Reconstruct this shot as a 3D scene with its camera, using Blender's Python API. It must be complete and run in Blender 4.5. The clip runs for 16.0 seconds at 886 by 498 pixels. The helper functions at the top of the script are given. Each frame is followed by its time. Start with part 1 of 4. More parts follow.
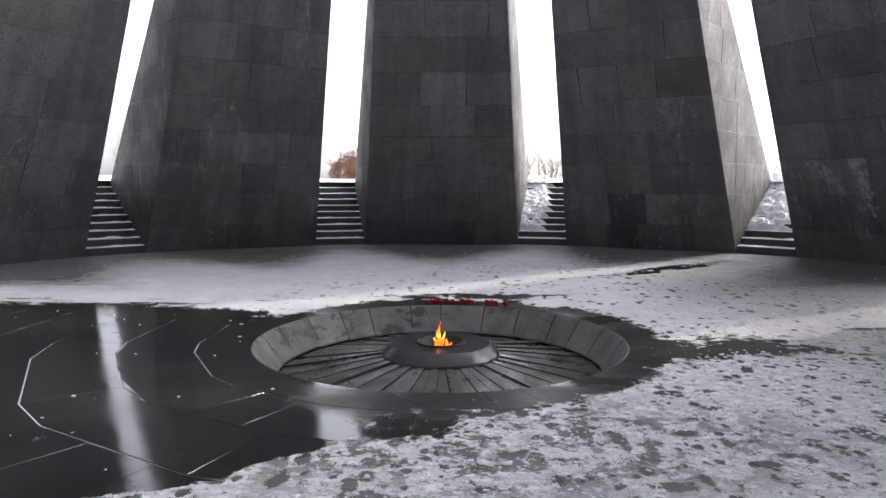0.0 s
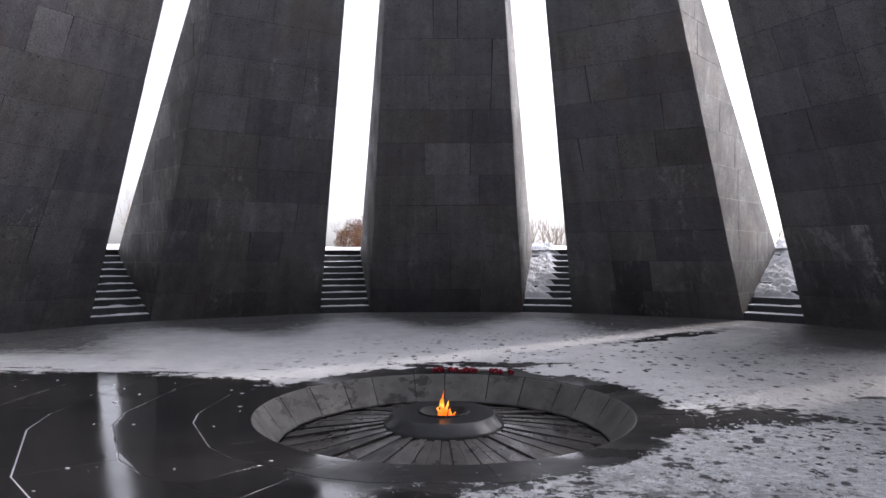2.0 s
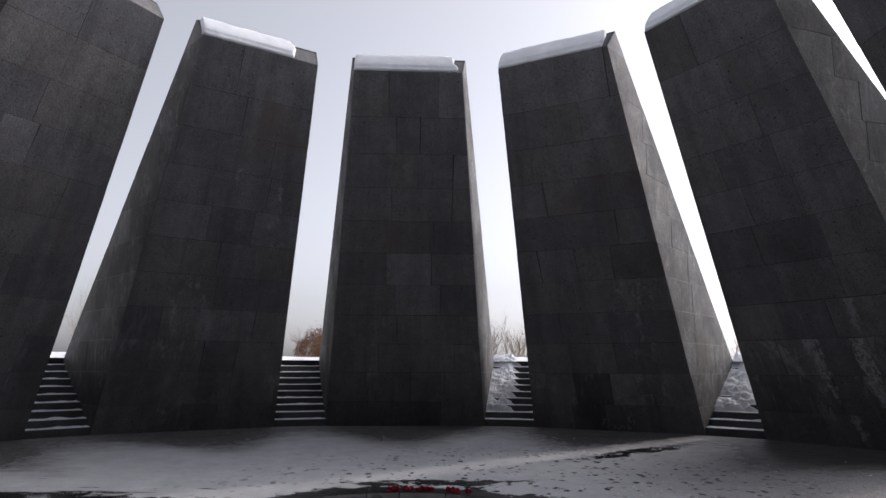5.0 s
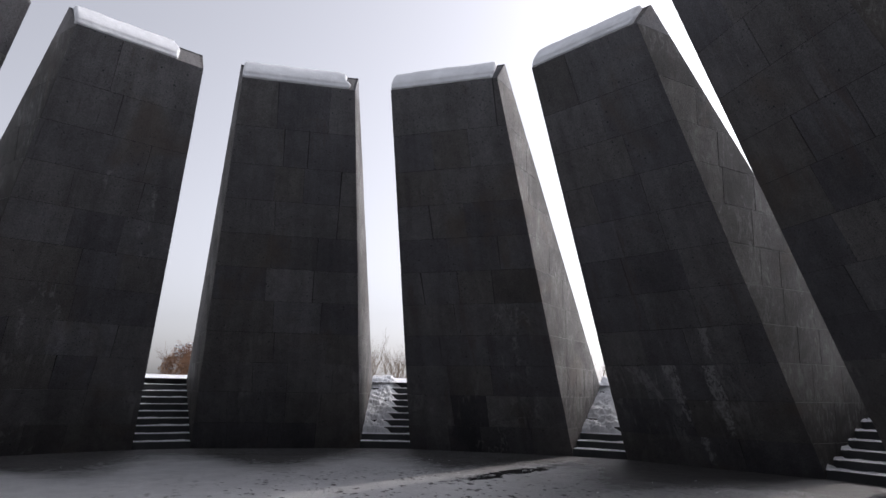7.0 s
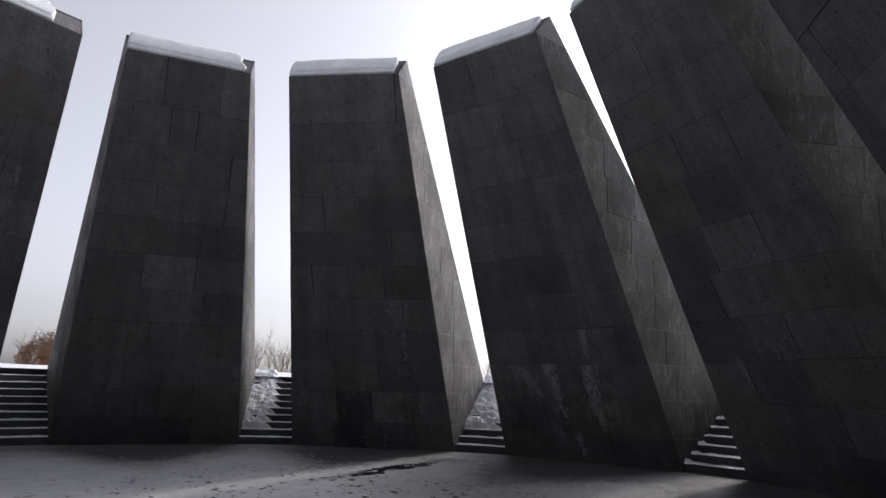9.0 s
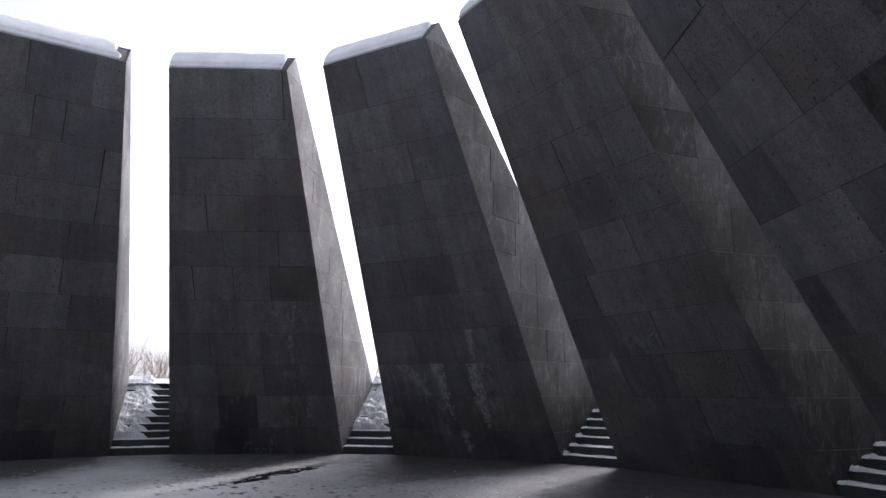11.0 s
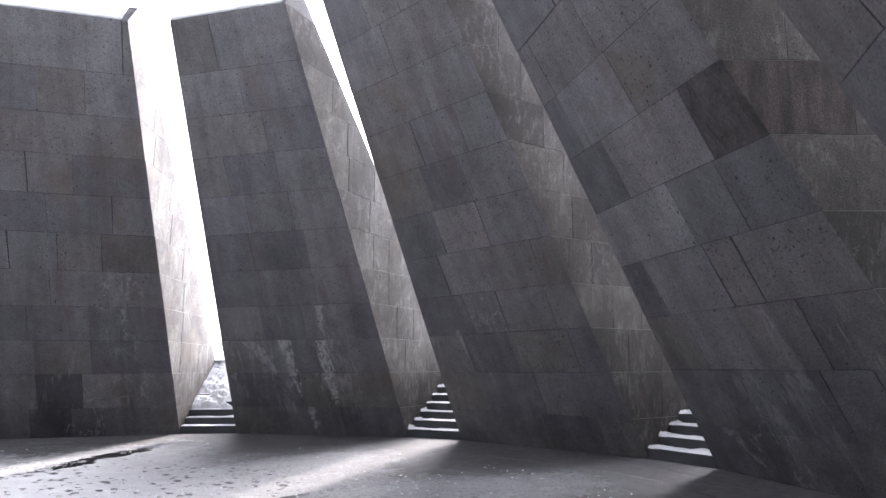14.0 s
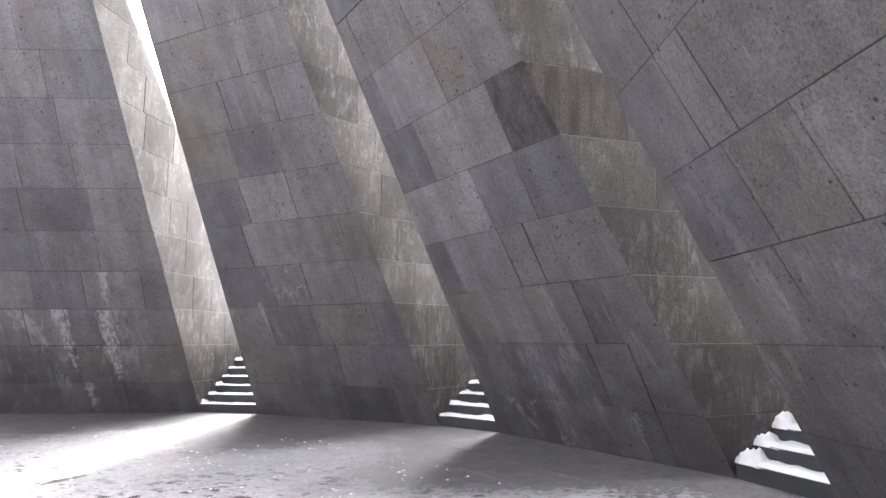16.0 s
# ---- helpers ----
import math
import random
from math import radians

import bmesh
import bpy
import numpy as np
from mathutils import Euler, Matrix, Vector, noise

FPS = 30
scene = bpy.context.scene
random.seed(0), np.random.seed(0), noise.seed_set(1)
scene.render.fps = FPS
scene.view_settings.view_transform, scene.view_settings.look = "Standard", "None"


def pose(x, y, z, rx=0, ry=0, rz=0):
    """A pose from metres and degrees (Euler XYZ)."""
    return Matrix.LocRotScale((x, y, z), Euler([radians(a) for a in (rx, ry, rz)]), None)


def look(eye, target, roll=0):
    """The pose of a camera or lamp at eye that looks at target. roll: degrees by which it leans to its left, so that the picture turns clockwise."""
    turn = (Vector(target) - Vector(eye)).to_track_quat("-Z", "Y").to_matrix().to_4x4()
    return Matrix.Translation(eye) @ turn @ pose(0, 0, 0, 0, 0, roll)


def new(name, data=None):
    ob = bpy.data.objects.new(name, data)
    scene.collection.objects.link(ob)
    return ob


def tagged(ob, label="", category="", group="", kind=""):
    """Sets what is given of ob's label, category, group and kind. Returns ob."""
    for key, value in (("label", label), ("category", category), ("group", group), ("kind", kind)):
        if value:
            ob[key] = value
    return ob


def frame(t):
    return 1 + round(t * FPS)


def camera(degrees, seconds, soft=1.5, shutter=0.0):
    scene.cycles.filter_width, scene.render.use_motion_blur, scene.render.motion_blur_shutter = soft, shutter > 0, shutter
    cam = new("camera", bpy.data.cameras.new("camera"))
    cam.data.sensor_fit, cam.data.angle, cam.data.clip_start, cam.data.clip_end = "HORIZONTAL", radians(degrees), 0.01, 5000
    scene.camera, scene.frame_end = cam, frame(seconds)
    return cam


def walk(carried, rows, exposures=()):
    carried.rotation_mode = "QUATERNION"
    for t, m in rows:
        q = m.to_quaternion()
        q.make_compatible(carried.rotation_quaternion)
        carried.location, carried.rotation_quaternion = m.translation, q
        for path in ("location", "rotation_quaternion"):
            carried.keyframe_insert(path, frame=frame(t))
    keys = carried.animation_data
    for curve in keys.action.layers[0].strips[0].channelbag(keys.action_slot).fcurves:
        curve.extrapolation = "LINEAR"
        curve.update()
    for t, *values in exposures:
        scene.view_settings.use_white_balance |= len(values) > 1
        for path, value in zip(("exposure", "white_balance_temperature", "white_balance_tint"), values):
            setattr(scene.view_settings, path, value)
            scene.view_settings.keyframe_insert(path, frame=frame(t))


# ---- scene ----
cam = camera(68.19, 16.0)
# seconds, place in metres, yaw, pitch and lean in degrees
PATH = [
    (0.0, 0.283, -8.296, 1.652, 1.75, -5.18, 0.05),
    (0.5, 0.292, -8.298, 1.651, 1.79, -3.74, 0.10),
    (1.0, 0.302, -8.299, 1.650, 2.01, -2.36, 0.11),
    (1.5, 0.312, -8.301, 1.649, 2.15, -0.79, -0.03),
    (2.0, 0.321, -8.302, 1.648, 2.27, 0.74, -0.14),
    (2.5, 0.331, -8.304, 1.647, 2.16, 2.46, -0.08),
    (3.0, 0.341, -8.305, 1.646, 2.17, 4.36, -0.21),
    (5.5, 0.450, -8.284, 1.654, -2.79, 11.11, 0.39),
    (6.0, 0.442, -8.273, 1.654, -5.45, 11.58, 0.53),
    (6.5, 0.435, -8.261, 1.655, -8.27, 12.07, 0.84),
    (7.0, 0.427, -8.250, 1.655, -11.06, 12.22, 0.94),
    (7.5, 0.420, -8.238, 1.656, -13.79, 12.14, 1.29),
    (8.0, 0.412, -8.227, 1.657, -16.52, 11.98, 1.50),
    (8.5, 0.404, -8.215, 1.657, -18.59, 11.98, 1.72),
    (11.0, 0.416, -8.319, 1.642, -30.44, 12.30, -0.03),
    (11.5, 0.418, -8.319, 1.644, -32.71, 12.17, -0.17),
    (12.0, 0.419, -8.319, 1.645, -35.03, 12.11, -0.39),
    (12.5, 0.420, -8.320, 1.647, -37.23, 12.29, -0.34),
    (13.0, 0.422, -8.320, 1.648, -39.56, 12.10, -0.44),
    (13.5, 0.423, -8.320, 1.650, -41.62, 11.24, 0.01),
    (14.0, 0.391, -8.337, 1.649, -43.47, 10.24, -0.36),
    (14.5, 0.359, -8.355, 1.649, -47.02, 9.44, -0.48),
    (15.0, 0.327, -8.372, 1.649, -51.05, 8.87, -0.64),
    (15.5, 0.294, -8.389, 1.648, -55.75, 8.72, -0.75),
    (16.0, 0.262, -8.406, 1.648, -60.53, 7.87, -0.15),
]
EXPOSURES = [
    (0.0, 1.93, 6280, 17), (3.0, 1.22, 6180, 18), (5.5, 0.62, 6220, 16), (8.5, 0.59, 6230, 16), (11.0, 1.22, 6020, 17), (12.0, 1.8, 6050, 17),
    (12.5, 1.96, 6060, 17), (13.5, 2.68, 6150, 17), (14.5, 3.06, 6280, 18), (15.0, 3.42, 6360, 18), (15.5, 3.6, 6480, 15), (16.0, 3.93, 6600, 16),
]
walk(cam, [(t, pose(x, y, z, 90 + p, 0, w) @ pose(0, 0, 0, 0, 0, r)) for t, x, y, z, w, p, r in PATH], EXPOSURES)

# ---- world and sun ----
SUN_AZ, SUN_EL = 62.5, 35.0
world = bpy.data.worlds.new("winter_sky")
scene.world = world
world.use_nodes = True
wt = world.node_tree
sky = wt.nodes.new("ShaderNodeTexSky")
sky.sky_type = "NISHITA"
sky.sun_disc = False
sky.sun_elevation, sky.sun_rotation = radians(SUN_EL), radians(SUN_AZ)
sky.air_density, sky.dust_density, sky.ozone_density = 1.0, 3.0, 1.0
wt.nodes["Background"].inputs["Strength"].default_value = 0.12
haze = wt.nodes.new("ShaderNodeHueSaturation")
haze.inputs["Saturation"].default_value = 0.19
wt.links.new(sky.outputs["Color"], haze.inputs["Color"])
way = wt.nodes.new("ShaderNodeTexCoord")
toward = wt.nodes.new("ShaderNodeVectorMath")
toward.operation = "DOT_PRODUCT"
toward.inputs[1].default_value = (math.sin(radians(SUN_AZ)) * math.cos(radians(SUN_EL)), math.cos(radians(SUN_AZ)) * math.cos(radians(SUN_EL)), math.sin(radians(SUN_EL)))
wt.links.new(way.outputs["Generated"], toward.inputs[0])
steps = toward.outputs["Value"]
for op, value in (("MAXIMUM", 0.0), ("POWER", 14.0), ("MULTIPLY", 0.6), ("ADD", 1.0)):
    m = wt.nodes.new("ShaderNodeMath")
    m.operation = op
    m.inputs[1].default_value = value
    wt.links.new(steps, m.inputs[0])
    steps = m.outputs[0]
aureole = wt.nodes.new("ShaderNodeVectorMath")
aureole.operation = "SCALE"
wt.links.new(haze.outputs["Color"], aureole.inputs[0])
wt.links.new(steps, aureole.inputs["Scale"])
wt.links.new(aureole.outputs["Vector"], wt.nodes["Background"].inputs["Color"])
sun_data = bpy.data.lights.new("sun", "SUN")
sun_data.energy, sun_data.angle, sun_data.color = 0.52, radians(1.8), (1.0, 0.92, 0.80)
sun = new("sun", sun_data)
_az, _el = radians(SUN_AZ), radians(SUN_EL)
sun.matrix_world = look((40 * math.sin(_az) * math.cos(_el), 40 * math.cos(_az) * math.cos(_el), 40 * math.sin(_el)), (0, 0, 0))


# ---- materials ----
TURN = -1.87                      # azimuth of slab 0, degrees clockwise from +y


class Nodes:
    """Short hand for a node material."""

    def __init__(self, name):
        self.mat = bpy.data.materials.new(name)
        self.mat.use_nodes = True
        self.t = self.mat.node_tree
        self.bsdf = self.t.nodes["Principled BSDF"]
        self.geo = self.t.nodes.new("ShaderNodeNewGeometry")
        self.pos = self.geo.outputs["Position"]

    def put(self, value, socket):
        if isinstance(value, (int, float)):
            socket.default_value = value
        elif isinstance(value, tuple):
            socket.default_value = (*value, 1.0) if len(value) == 3 and len(socket.default_value) == 4 else value
        else:
            self.t.links.new(value, socket)

    def noise(self, scale, detail=4.0, rough=0.55, stretch=None, distort=0.0, offset=(0.0, 0.0, 0.0)):
        n = self.t.nodes.new("ShaderNodeTexNoise")
        n.inputs["Scale"].default_value = scale
        n.inputs["Detail"].default_value = detail
        n.inputs["Roughness"].default_value = rough
        n.inputs["Distortion"].default_value = distort
        self.put(self.mapped(stretch, offset), n.inputs["Vector"])
        return n.outputs["Fac"]

    def mapped(self, stretch=None, offset=(0.0, 0.0, 0.0), turn=0.0):
        m = self.t.nodes.new("ShaderNodeMapping")
        m.inputs["Scale"].default_value = stretch or (1.0, 1.0, 1.0)
        m.inputs["Location"].default_value = offset
        m.inputs["Rotation"].default_value = (0.0, 0.0, turn)
        self.put(self.pos, m.inputs["Vector"])
        return m.outputs["Vector"]

    def voronoi(self, scale, stretch=None, turn=0.0, feature="F1"):
        n = self.t.nodes.new("ShaderNodeTexVoronoi")
        n.feature = feature
        n.inputs["Scale"].default_value = scale
        self.put(self.mapped(stretch, (0.0, 0.0, 0.0), turn), n.inputs["Vector"])
        return n.outputs["Distance"]

    def cells(self, scale, stretch, turn, wobble, keep):
        """Blotches of about 1/scale: a share of Voronoi cells with a ragged outline, 1 inside."""
        v = self.t.nodes.new("ShaderNodeTexVoronoi")
        v.inputs["Scale"].default_value = scale
        self.put(self.mapped(stretch, (0.0, 0.0, 0.0), turn), v.inputs["Vector"])
        pick = self.t.nodes.new("ShaderNodeSeparateColor")
        self.put(v.outputs["Color"], pick.inputs[0])
        fine = self.math("SUBTRACT", self.noise(34.0, 7, 0.8), 0.5)
        ragged = self.math("ADD", v.outputs["Distance"], self.math("MULTIPLY", self.math("ADD", self.math("SUBTRACT", self.noise(11.0, 9, 0.8), 0.5), fine), wobble))
        size = self.math("ADD", self.math("MULTIPLY", pick.outputs[1], 0.22), 0.14)
        inside = self.ramp(self.math("SUBTRACT", ragged, size), 0.006, -0.006)
        return self.math("MULTIPLY", inside, self.math("LESS_THAN", pick.outputs[0], keep))

    def math(self, op, a, b=0.0, c=0.0):
        n = self.t.nodes.new("ShaderNodeMath")
        n.operation = op
        for v, s in zip((a, b, c), n.inputs):
            self.put(v, s)
        return n.outputs[0]

    def ramp(self, v, lo, hi, out0=0.0, out1=1.0):
        n = self.t.nodes.new("ShaderNodeMapRange")
        n.interpolation_type = "SMOOTHSTEP"
        for val, s in zip((v, lo, hi, out0, out1), n.inputs):
            self.put(val, s)
        return n.outputs[0]

    def mix(self, f, a, b, blend="MIX"):
        n = self.t.nodes.new("ShaderNodeMix")
        n.data_type, n.blend_type = "RGBA", blend
        self.put(f, n.inputs["Factor"])
        self.put(a, n.inputs["A"]) if not isinstance(a, tuple) else self.put(a, n.inputs[6])
        self.put(b, n.inputs[7])
        if not isinstance(a, tuple):
            self.put(a, n.inputs[6])
        return n.outputs[2]

    def scale(self, colour, f):
        n = self.t.nodes.new("ShaderNodeVectorMath")
        n.operation = "SCALE"
        self.put(colour, n.inputs[0])
        self.put(f, n.inputs["Scale"])
        return n.outputs[0]

    def colours(self, v, stops):
        n = self.t.nodes.new("ShaderNodeValToRGB")
        el = n.color_ramp.elements
        el[0].position, el[0].color = stops[0][0], (*stops[0][1], 1)
        el[1].position, el[1].color = stops[-1][0], (*stops[-1][1], 1)
        for p, c in stops[1:-1]:
            el.new(p).color = (*c, 1)
        self.put(v, n.inputs["Fac"])
        return n.outputs["Color"]

    def xyz(self):
        n = self.t.nodes.new("ShaderNodeSeparateXYZ")
        self.put(self.pos, n.inputs[0])
        return n.outputs

    def random(self):
        return self.t.nodes.new("ShaderNodeObjectInfo").outputs["Random"]

    def near(self, place, radius, soft):
        """1 inside a blob round the place, 0 outside; radii per axis."""
        m = self.t.nodes.new("ShaderNodeVectorMath")
        m.operation = "SUBTRACT"
        self.put(self.pos, m.inputs[0])
        m.inputs[1].default_value = place
        d = self.t.nodes.new("ShaderNodeVectorMath")
        d.operation = "DIVIDE"
        self.put(m.outputs[0], d.inputs[0])
        d.inputs[1].default_value = radius
        ln = self.t.nodes.new("ShaderNodeVectorMath")
        ln.operation = "LENGTH"
        self.put(d.outputs[0], ln.inputs[0])
        return self.ramp(ln.outputs["Value"], 1.0 + soft, 1.0 - soft)

    def strip(self, place, turn, radius, soft):
        """As near, for a long blob on the floor turned by so many degrees."""
        x, y, _ = self.xyz()
        c, s = math.cos(radians(turn)), math.sin(radians(turn))
        dx, dy = self.math("SUBTRACT", x, place[0]), self.math("SUBTRACT", y, place[1])
        u = self.math("ADD", self.math("MULTIPLY", dx, c / radius[0]), self.math("MULTIPLY", dy, s / radius[0]))
        v = self.math("ADD", self.math("MULTIPLY", dx, -s / radius[1]), self.math("MULTIPLY", dy, c / radius[1]))
        d = self.math("SQRT", self.math("ADD", self.math("MULTIPLY", u, u), self.math("MULTIPLY", v, v)))
        return self.ramp(d, 1.0 + soft, 1.0 - soft)

    def done(self, colour, rough, bump=None, strength=0.3, distance=0.01, metal=0.0, specular=0.5):
        self.put(colour, self.bsdf.inputs["Base Color"])
        self.put(rough, self.bsdf.inputs["Roughness"])
        self.bsdf.inputs["Metallic"].default_value = metal
        self.put(specular, self.bsdf.inputs["Specular IOR Level"])
        if bump is not None:
            b = self.t.nodes.new("ShaderNodeBump")
            b.inputs["Strength"].default_value = strength
            b.inputs["Distance"].default_value = distance
            self.put(bump, b.inputs["Height"])
            self.put(b.outputs["Normal"], self.bsdf.inputs["Normal"])
        return self.mat


def face_point(k, x, z):
    """A place on slab k's inner face, x metres from its middle and z up."""
    a = radians(TURN + 30 * k)
    r = 11.478 - 4.897 * z / 8.742
    return (x * math.cos(a) + r * math.sin(a), r * math.cos(a) - x * math.sin(a), z)


# old lime crusts on the inner faces: slab, place and radius
CRUSTS = ((1, 1.0, 3.3, 0.55), (-1, -0.55, 3.4, 0.5), (-1, 1.2, 5.0, 0.4), (4, -0.65, 0.35, 0.55), (3, -0.2, 2.8, 0.5), (1, 0.3, 0.35, 0.7), (-1, -0.4, 0.35, 0.5), (1, 1.1, 1.2, 0.5), (-2, 0.3, 2.4, 0.5))

# runs of lime down the inner faces: slab, place at the foot, lean, top, foot, half width, strength
RUNS = (
    (2, -0.24, -0.12, 2.30, 0.95, 0.15, 0.8), (2, 0.69, 0.0, 3.05, 2.34, 0.10, 0.6), (2, 0.66, -0.06, 2.28, 0.75, 0.16, 0.85), (2, 0.02, -0.15, 0.70, 0.05, 0.08, 0.7),
    (2, -0.7, -0.7, 2.28, 1.45, 0.20, 0.45), (1, 1.14, -0.1, 3.05, 2.31, 0.05, 0.45), (1, 1.2, 0.0, 3.85, 3.1, 0.05, 0.4), (-1, -0.85, -0.1, 3.25, 2.4, 0.05, 0.5),
    (-1, 1.2, -0.2, 6.08, 5.4, 0.04, 0.5), (-1, 0.0, 0.0, 6.3, 5.8, 0.04, 0.4), (4, -1.05, -0.7, 0.72, 0.05, 0.12, 0.4), (4, 1.12, 0.0, 0.68, 0.1, 0.05, 0.4), (3, -1.08, -0.1, 2.4, 1.65, 0.04, 0.35),
)


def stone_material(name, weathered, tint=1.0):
    """Dark basalt cladding with streaks, pits, damp and lime; weathered: browner, with lime all over, and darkened to
    shade the slabs' sides.
    """
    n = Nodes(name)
    # the weathered tones are also lowered, which paints shade on the side faces
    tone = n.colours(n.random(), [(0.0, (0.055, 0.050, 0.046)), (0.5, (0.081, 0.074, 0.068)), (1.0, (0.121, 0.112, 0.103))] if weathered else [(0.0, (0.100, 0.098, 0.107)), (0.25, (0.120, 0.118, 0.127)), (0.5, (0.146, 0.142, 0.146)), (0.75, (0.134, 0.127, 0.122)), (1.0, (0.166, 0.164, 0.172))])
    cloud = n.noise(0.9, 5, 0.6)
    grain = n.noise(38.0, 5, 0.7)
    flat = n.pos
    if not weathered:
        # round the ring and up, so that runs follow the leaning faces
        px, py, pz = n.xyz()
        run = n.t.nodes.new("ShaderNodeCombineXYZ")
        n.put(n.math("MULTIPLY", n.math("ARCTAN2", px, py), 9.0), run.inputs[0])
        n.put(pz, run.inputs[2])
        down = run.outputs[0]
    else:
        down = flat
    n.pos = down
    streak = n.noise(2.6, 5, 0.6, (1.0, 1.0, 0.12))
    n.pos = flat
    value = n.math("MULTIPLY", n.ramp(cloud, 0.3, 0.72, 0.88, 1.12), n.ramp(grain, 0.28, 0.72, 0.68, 1.32))
    value = n.math("MULTIPLY", value, n.ramp(streak, 0.35, 0.62, 0.86, 1.10))
    mottle = n.noise(4.2, 8, 0.72, None, 0.5, (8.0, 2.0, 6.0))
    value = n.math("MULTIPLY", value, n.ramp(mottle, 0.34, 0.66, 0.90, 1.10))
    colour = n.scale(tone, n.math("MULTIPLY", value, tint))
    rusty = n.ramp(n.noise(0.55, 4, 0.6, None, 0.6, (7.0, 3.0, 1.0)), 0.56, 0.72, 0.0, 0.5)
    colour = n.mix(rusty, colour, (0.125, 0.098, 0.075))
    z = n.xyz()[2]
    damp = n.math("MULTIPLY", n.ramp(n.noise(1.1, 6, 0.65, (1.0, 1.0, 0.6), 0.4, (2.0, 9.0, 4.0)), 0.46, 0.58), n.ramp(z, 2.2, 0.3, 0.0, 0.3))
    colour = n.mix(damp, colour, (0.034, 0.034, 0.038))
    porous = n.math("MULTIPLY", n.ramp(n.noise(0.9, 3, 0.6, None, 0.0, (1.0, 4.0, 2.0)), 0.40, 0.62), n.ramp(n.noise(14.0, 2), 0.42, 0.55))
    pits = n.math("MAXIMUM", n.math("MULTIPLY", n.ramp(n.voronoi(15.0), 0.19, 0.22, 1.0, 0.0), porous), n.math("MULTIPLY", n.ramp(n.voronoi(5.0), 0.09, 0.11, 1.0, 0.0), n.ramp(n.noise(2.3, 3), 0.46, 0.56)))
    colour = n.mix(n.math("MULTIPLY", pits, 0.95), colour, (0.022, 0.035, 0.036))
    # fine pores, dense in some stones and scarce in others
    open_grain = n.ramp(n.math("ADD", n.noise(1.3, 4, 0.65, None, 0.4, (6.0, 1.0, 9.0)), n.math("MULTIPLY", n.random(), 0.30)), 0.50, 0.75, 0.12, 1.0)
    pores = n.math("MULTIPLY", n.ramp(n.voronoi(38.0), 0.30, 0.20), n.math("MULTIPLY", n.ramp(n.noise(16.0, 3, 0.6), 0.40, 0.56), open_grain))
    colour = n.mix(n.math("MULTIPLY", pores, 0.62), colour, (0.030, 0.030, 0.032))
    n.pos = down
    rust = n.math("MULTIPLY", n.ramp(n.noise(3.0, 6, 0.7, (1.0, 1.0, 0.14), 0.3, (9.0, 3.0, 5.0)), 0.54, 0.66), n.ramp(n.noise(0.5, 3, 0.6, None, 0.0, (5.0, 1.0, 3.0)), 0.48, 0.62, 0.0, 0.55))
    colour = n.mix(rust, colour, (0.105, 0.082, 0.072))
    # lime that hangs in runs below two of the bed joints
    column = n.ramp(n.noise(2.3, 6, 0.68, (1.0, 1.0, 0.22), 0.5, (1.0, 5.0, 0.0)), 0.50, 0.57)
    speck = n.ramp(n.noise(6.5, 9, 0.78, (1.0, 1.0, 0.42), 0.6), 0.43, 0.56)
    length = n.ramp(n.noise(2.6, 3, 0.6, (1.0, 1.0, 0.0)), 0.38, 0.62, 0.35, 2.0)
    runs = 0.0
    for joint_z in (2.32, 1.54, 3.09):
        depth = n.math("DIVIDE", n.math("SUBTRACT", joint_z, z), length)
        one = n.math("MULTIPLY", n.ramp(depth, 1.0, 0.15), n.math("GREATER_THAN", depth, 0.0))
        one = n.math("MULTIPLY", one, 0.6 if joint_z > 3 else 1.0)
        runs = one if runs == 0.0 else n.math("MAXIMUM", runs, one)
    runs = n.math("MULTIPLY", runs, n.math("MULTIPLY", column, speck))
    n.pos = flat
    patchy = n.ramp(n.noise(0.7, 3, 0.6, None, 0.0, (3.0, 3.0, 8.0)), 0.46, 0.60, 0.0, 0.35)
    spot = n.near(face_point(2, -0.4, 1.6), (1.9, 1.9, 1.5), 0.35)
    lime = n.math("MULTIPLY", runs, n.math("MAXIMUM", patchy, n.math("MULTIPLY", spot, 0.4)))
    if not weathered:
        crust = 0.0
        for k, x, up, size in CRUSTS:
            one = n.near(face_point(k, x, up), (size, size, size * 1.2), 0.4)
            crust = one if crust == 0.0 else n.math("MAXIMUM", crust, one)
        n.pos = down
        # thin crooked veins: where a noise crosses its middle
        vein = n.math("ABSOLUTE", n.math("SUBTRACT", n.noise(2.6, 5, 0.6, (1.0, 1.0, 0.45), 0.4, (4.0, 4.0, 4.0)), 0.5))
        vein = n.math("MULTIPLY", n.ramp(vein, 0.022, 0.004), n.ramp(n.noise(7.0, 6, 0.7), 0.42, 0.54))
        n.pos = flat
        lime = n.math("MAXIMUM", lime, n.math("MULTIPLY", n.math("MULTIPLY", vein, crust), 0.4))
        ragged = n.math("MULTIPLY", n.math("SUBTRACT", n.noise(4.0, 9, 0.75, None, 0.4, (1.0, 7.0, 2.0)), 0.5), 0.55)
        broken = n.ramp(n.noise(10.0, 8, 0.78, (1.0, 1.0, 0.6), 0.4), 0.42, 0.54)
        for k, x, lean, hi, lo, wide, share in RUNS:
            a = radians(TURN + 30 * k)
            across = n.math("SUBTRACT", n.math("MULTIPLY", px, math.cos(a)), n.math("MULTIPLY", py, math.sin(a)))
            across = n.math("SUBTRACT", across, n.math("ADD", n.math("MULTIPLY", n.math("SUBTRACT", pz, lo), lean), x))
            edge = n.math("SUBTRACT", n.math("ABSOLUTE", n.math("ADD", across, ragged)), n.ramp(pz, lo, hi, wide * 0.35, wide))
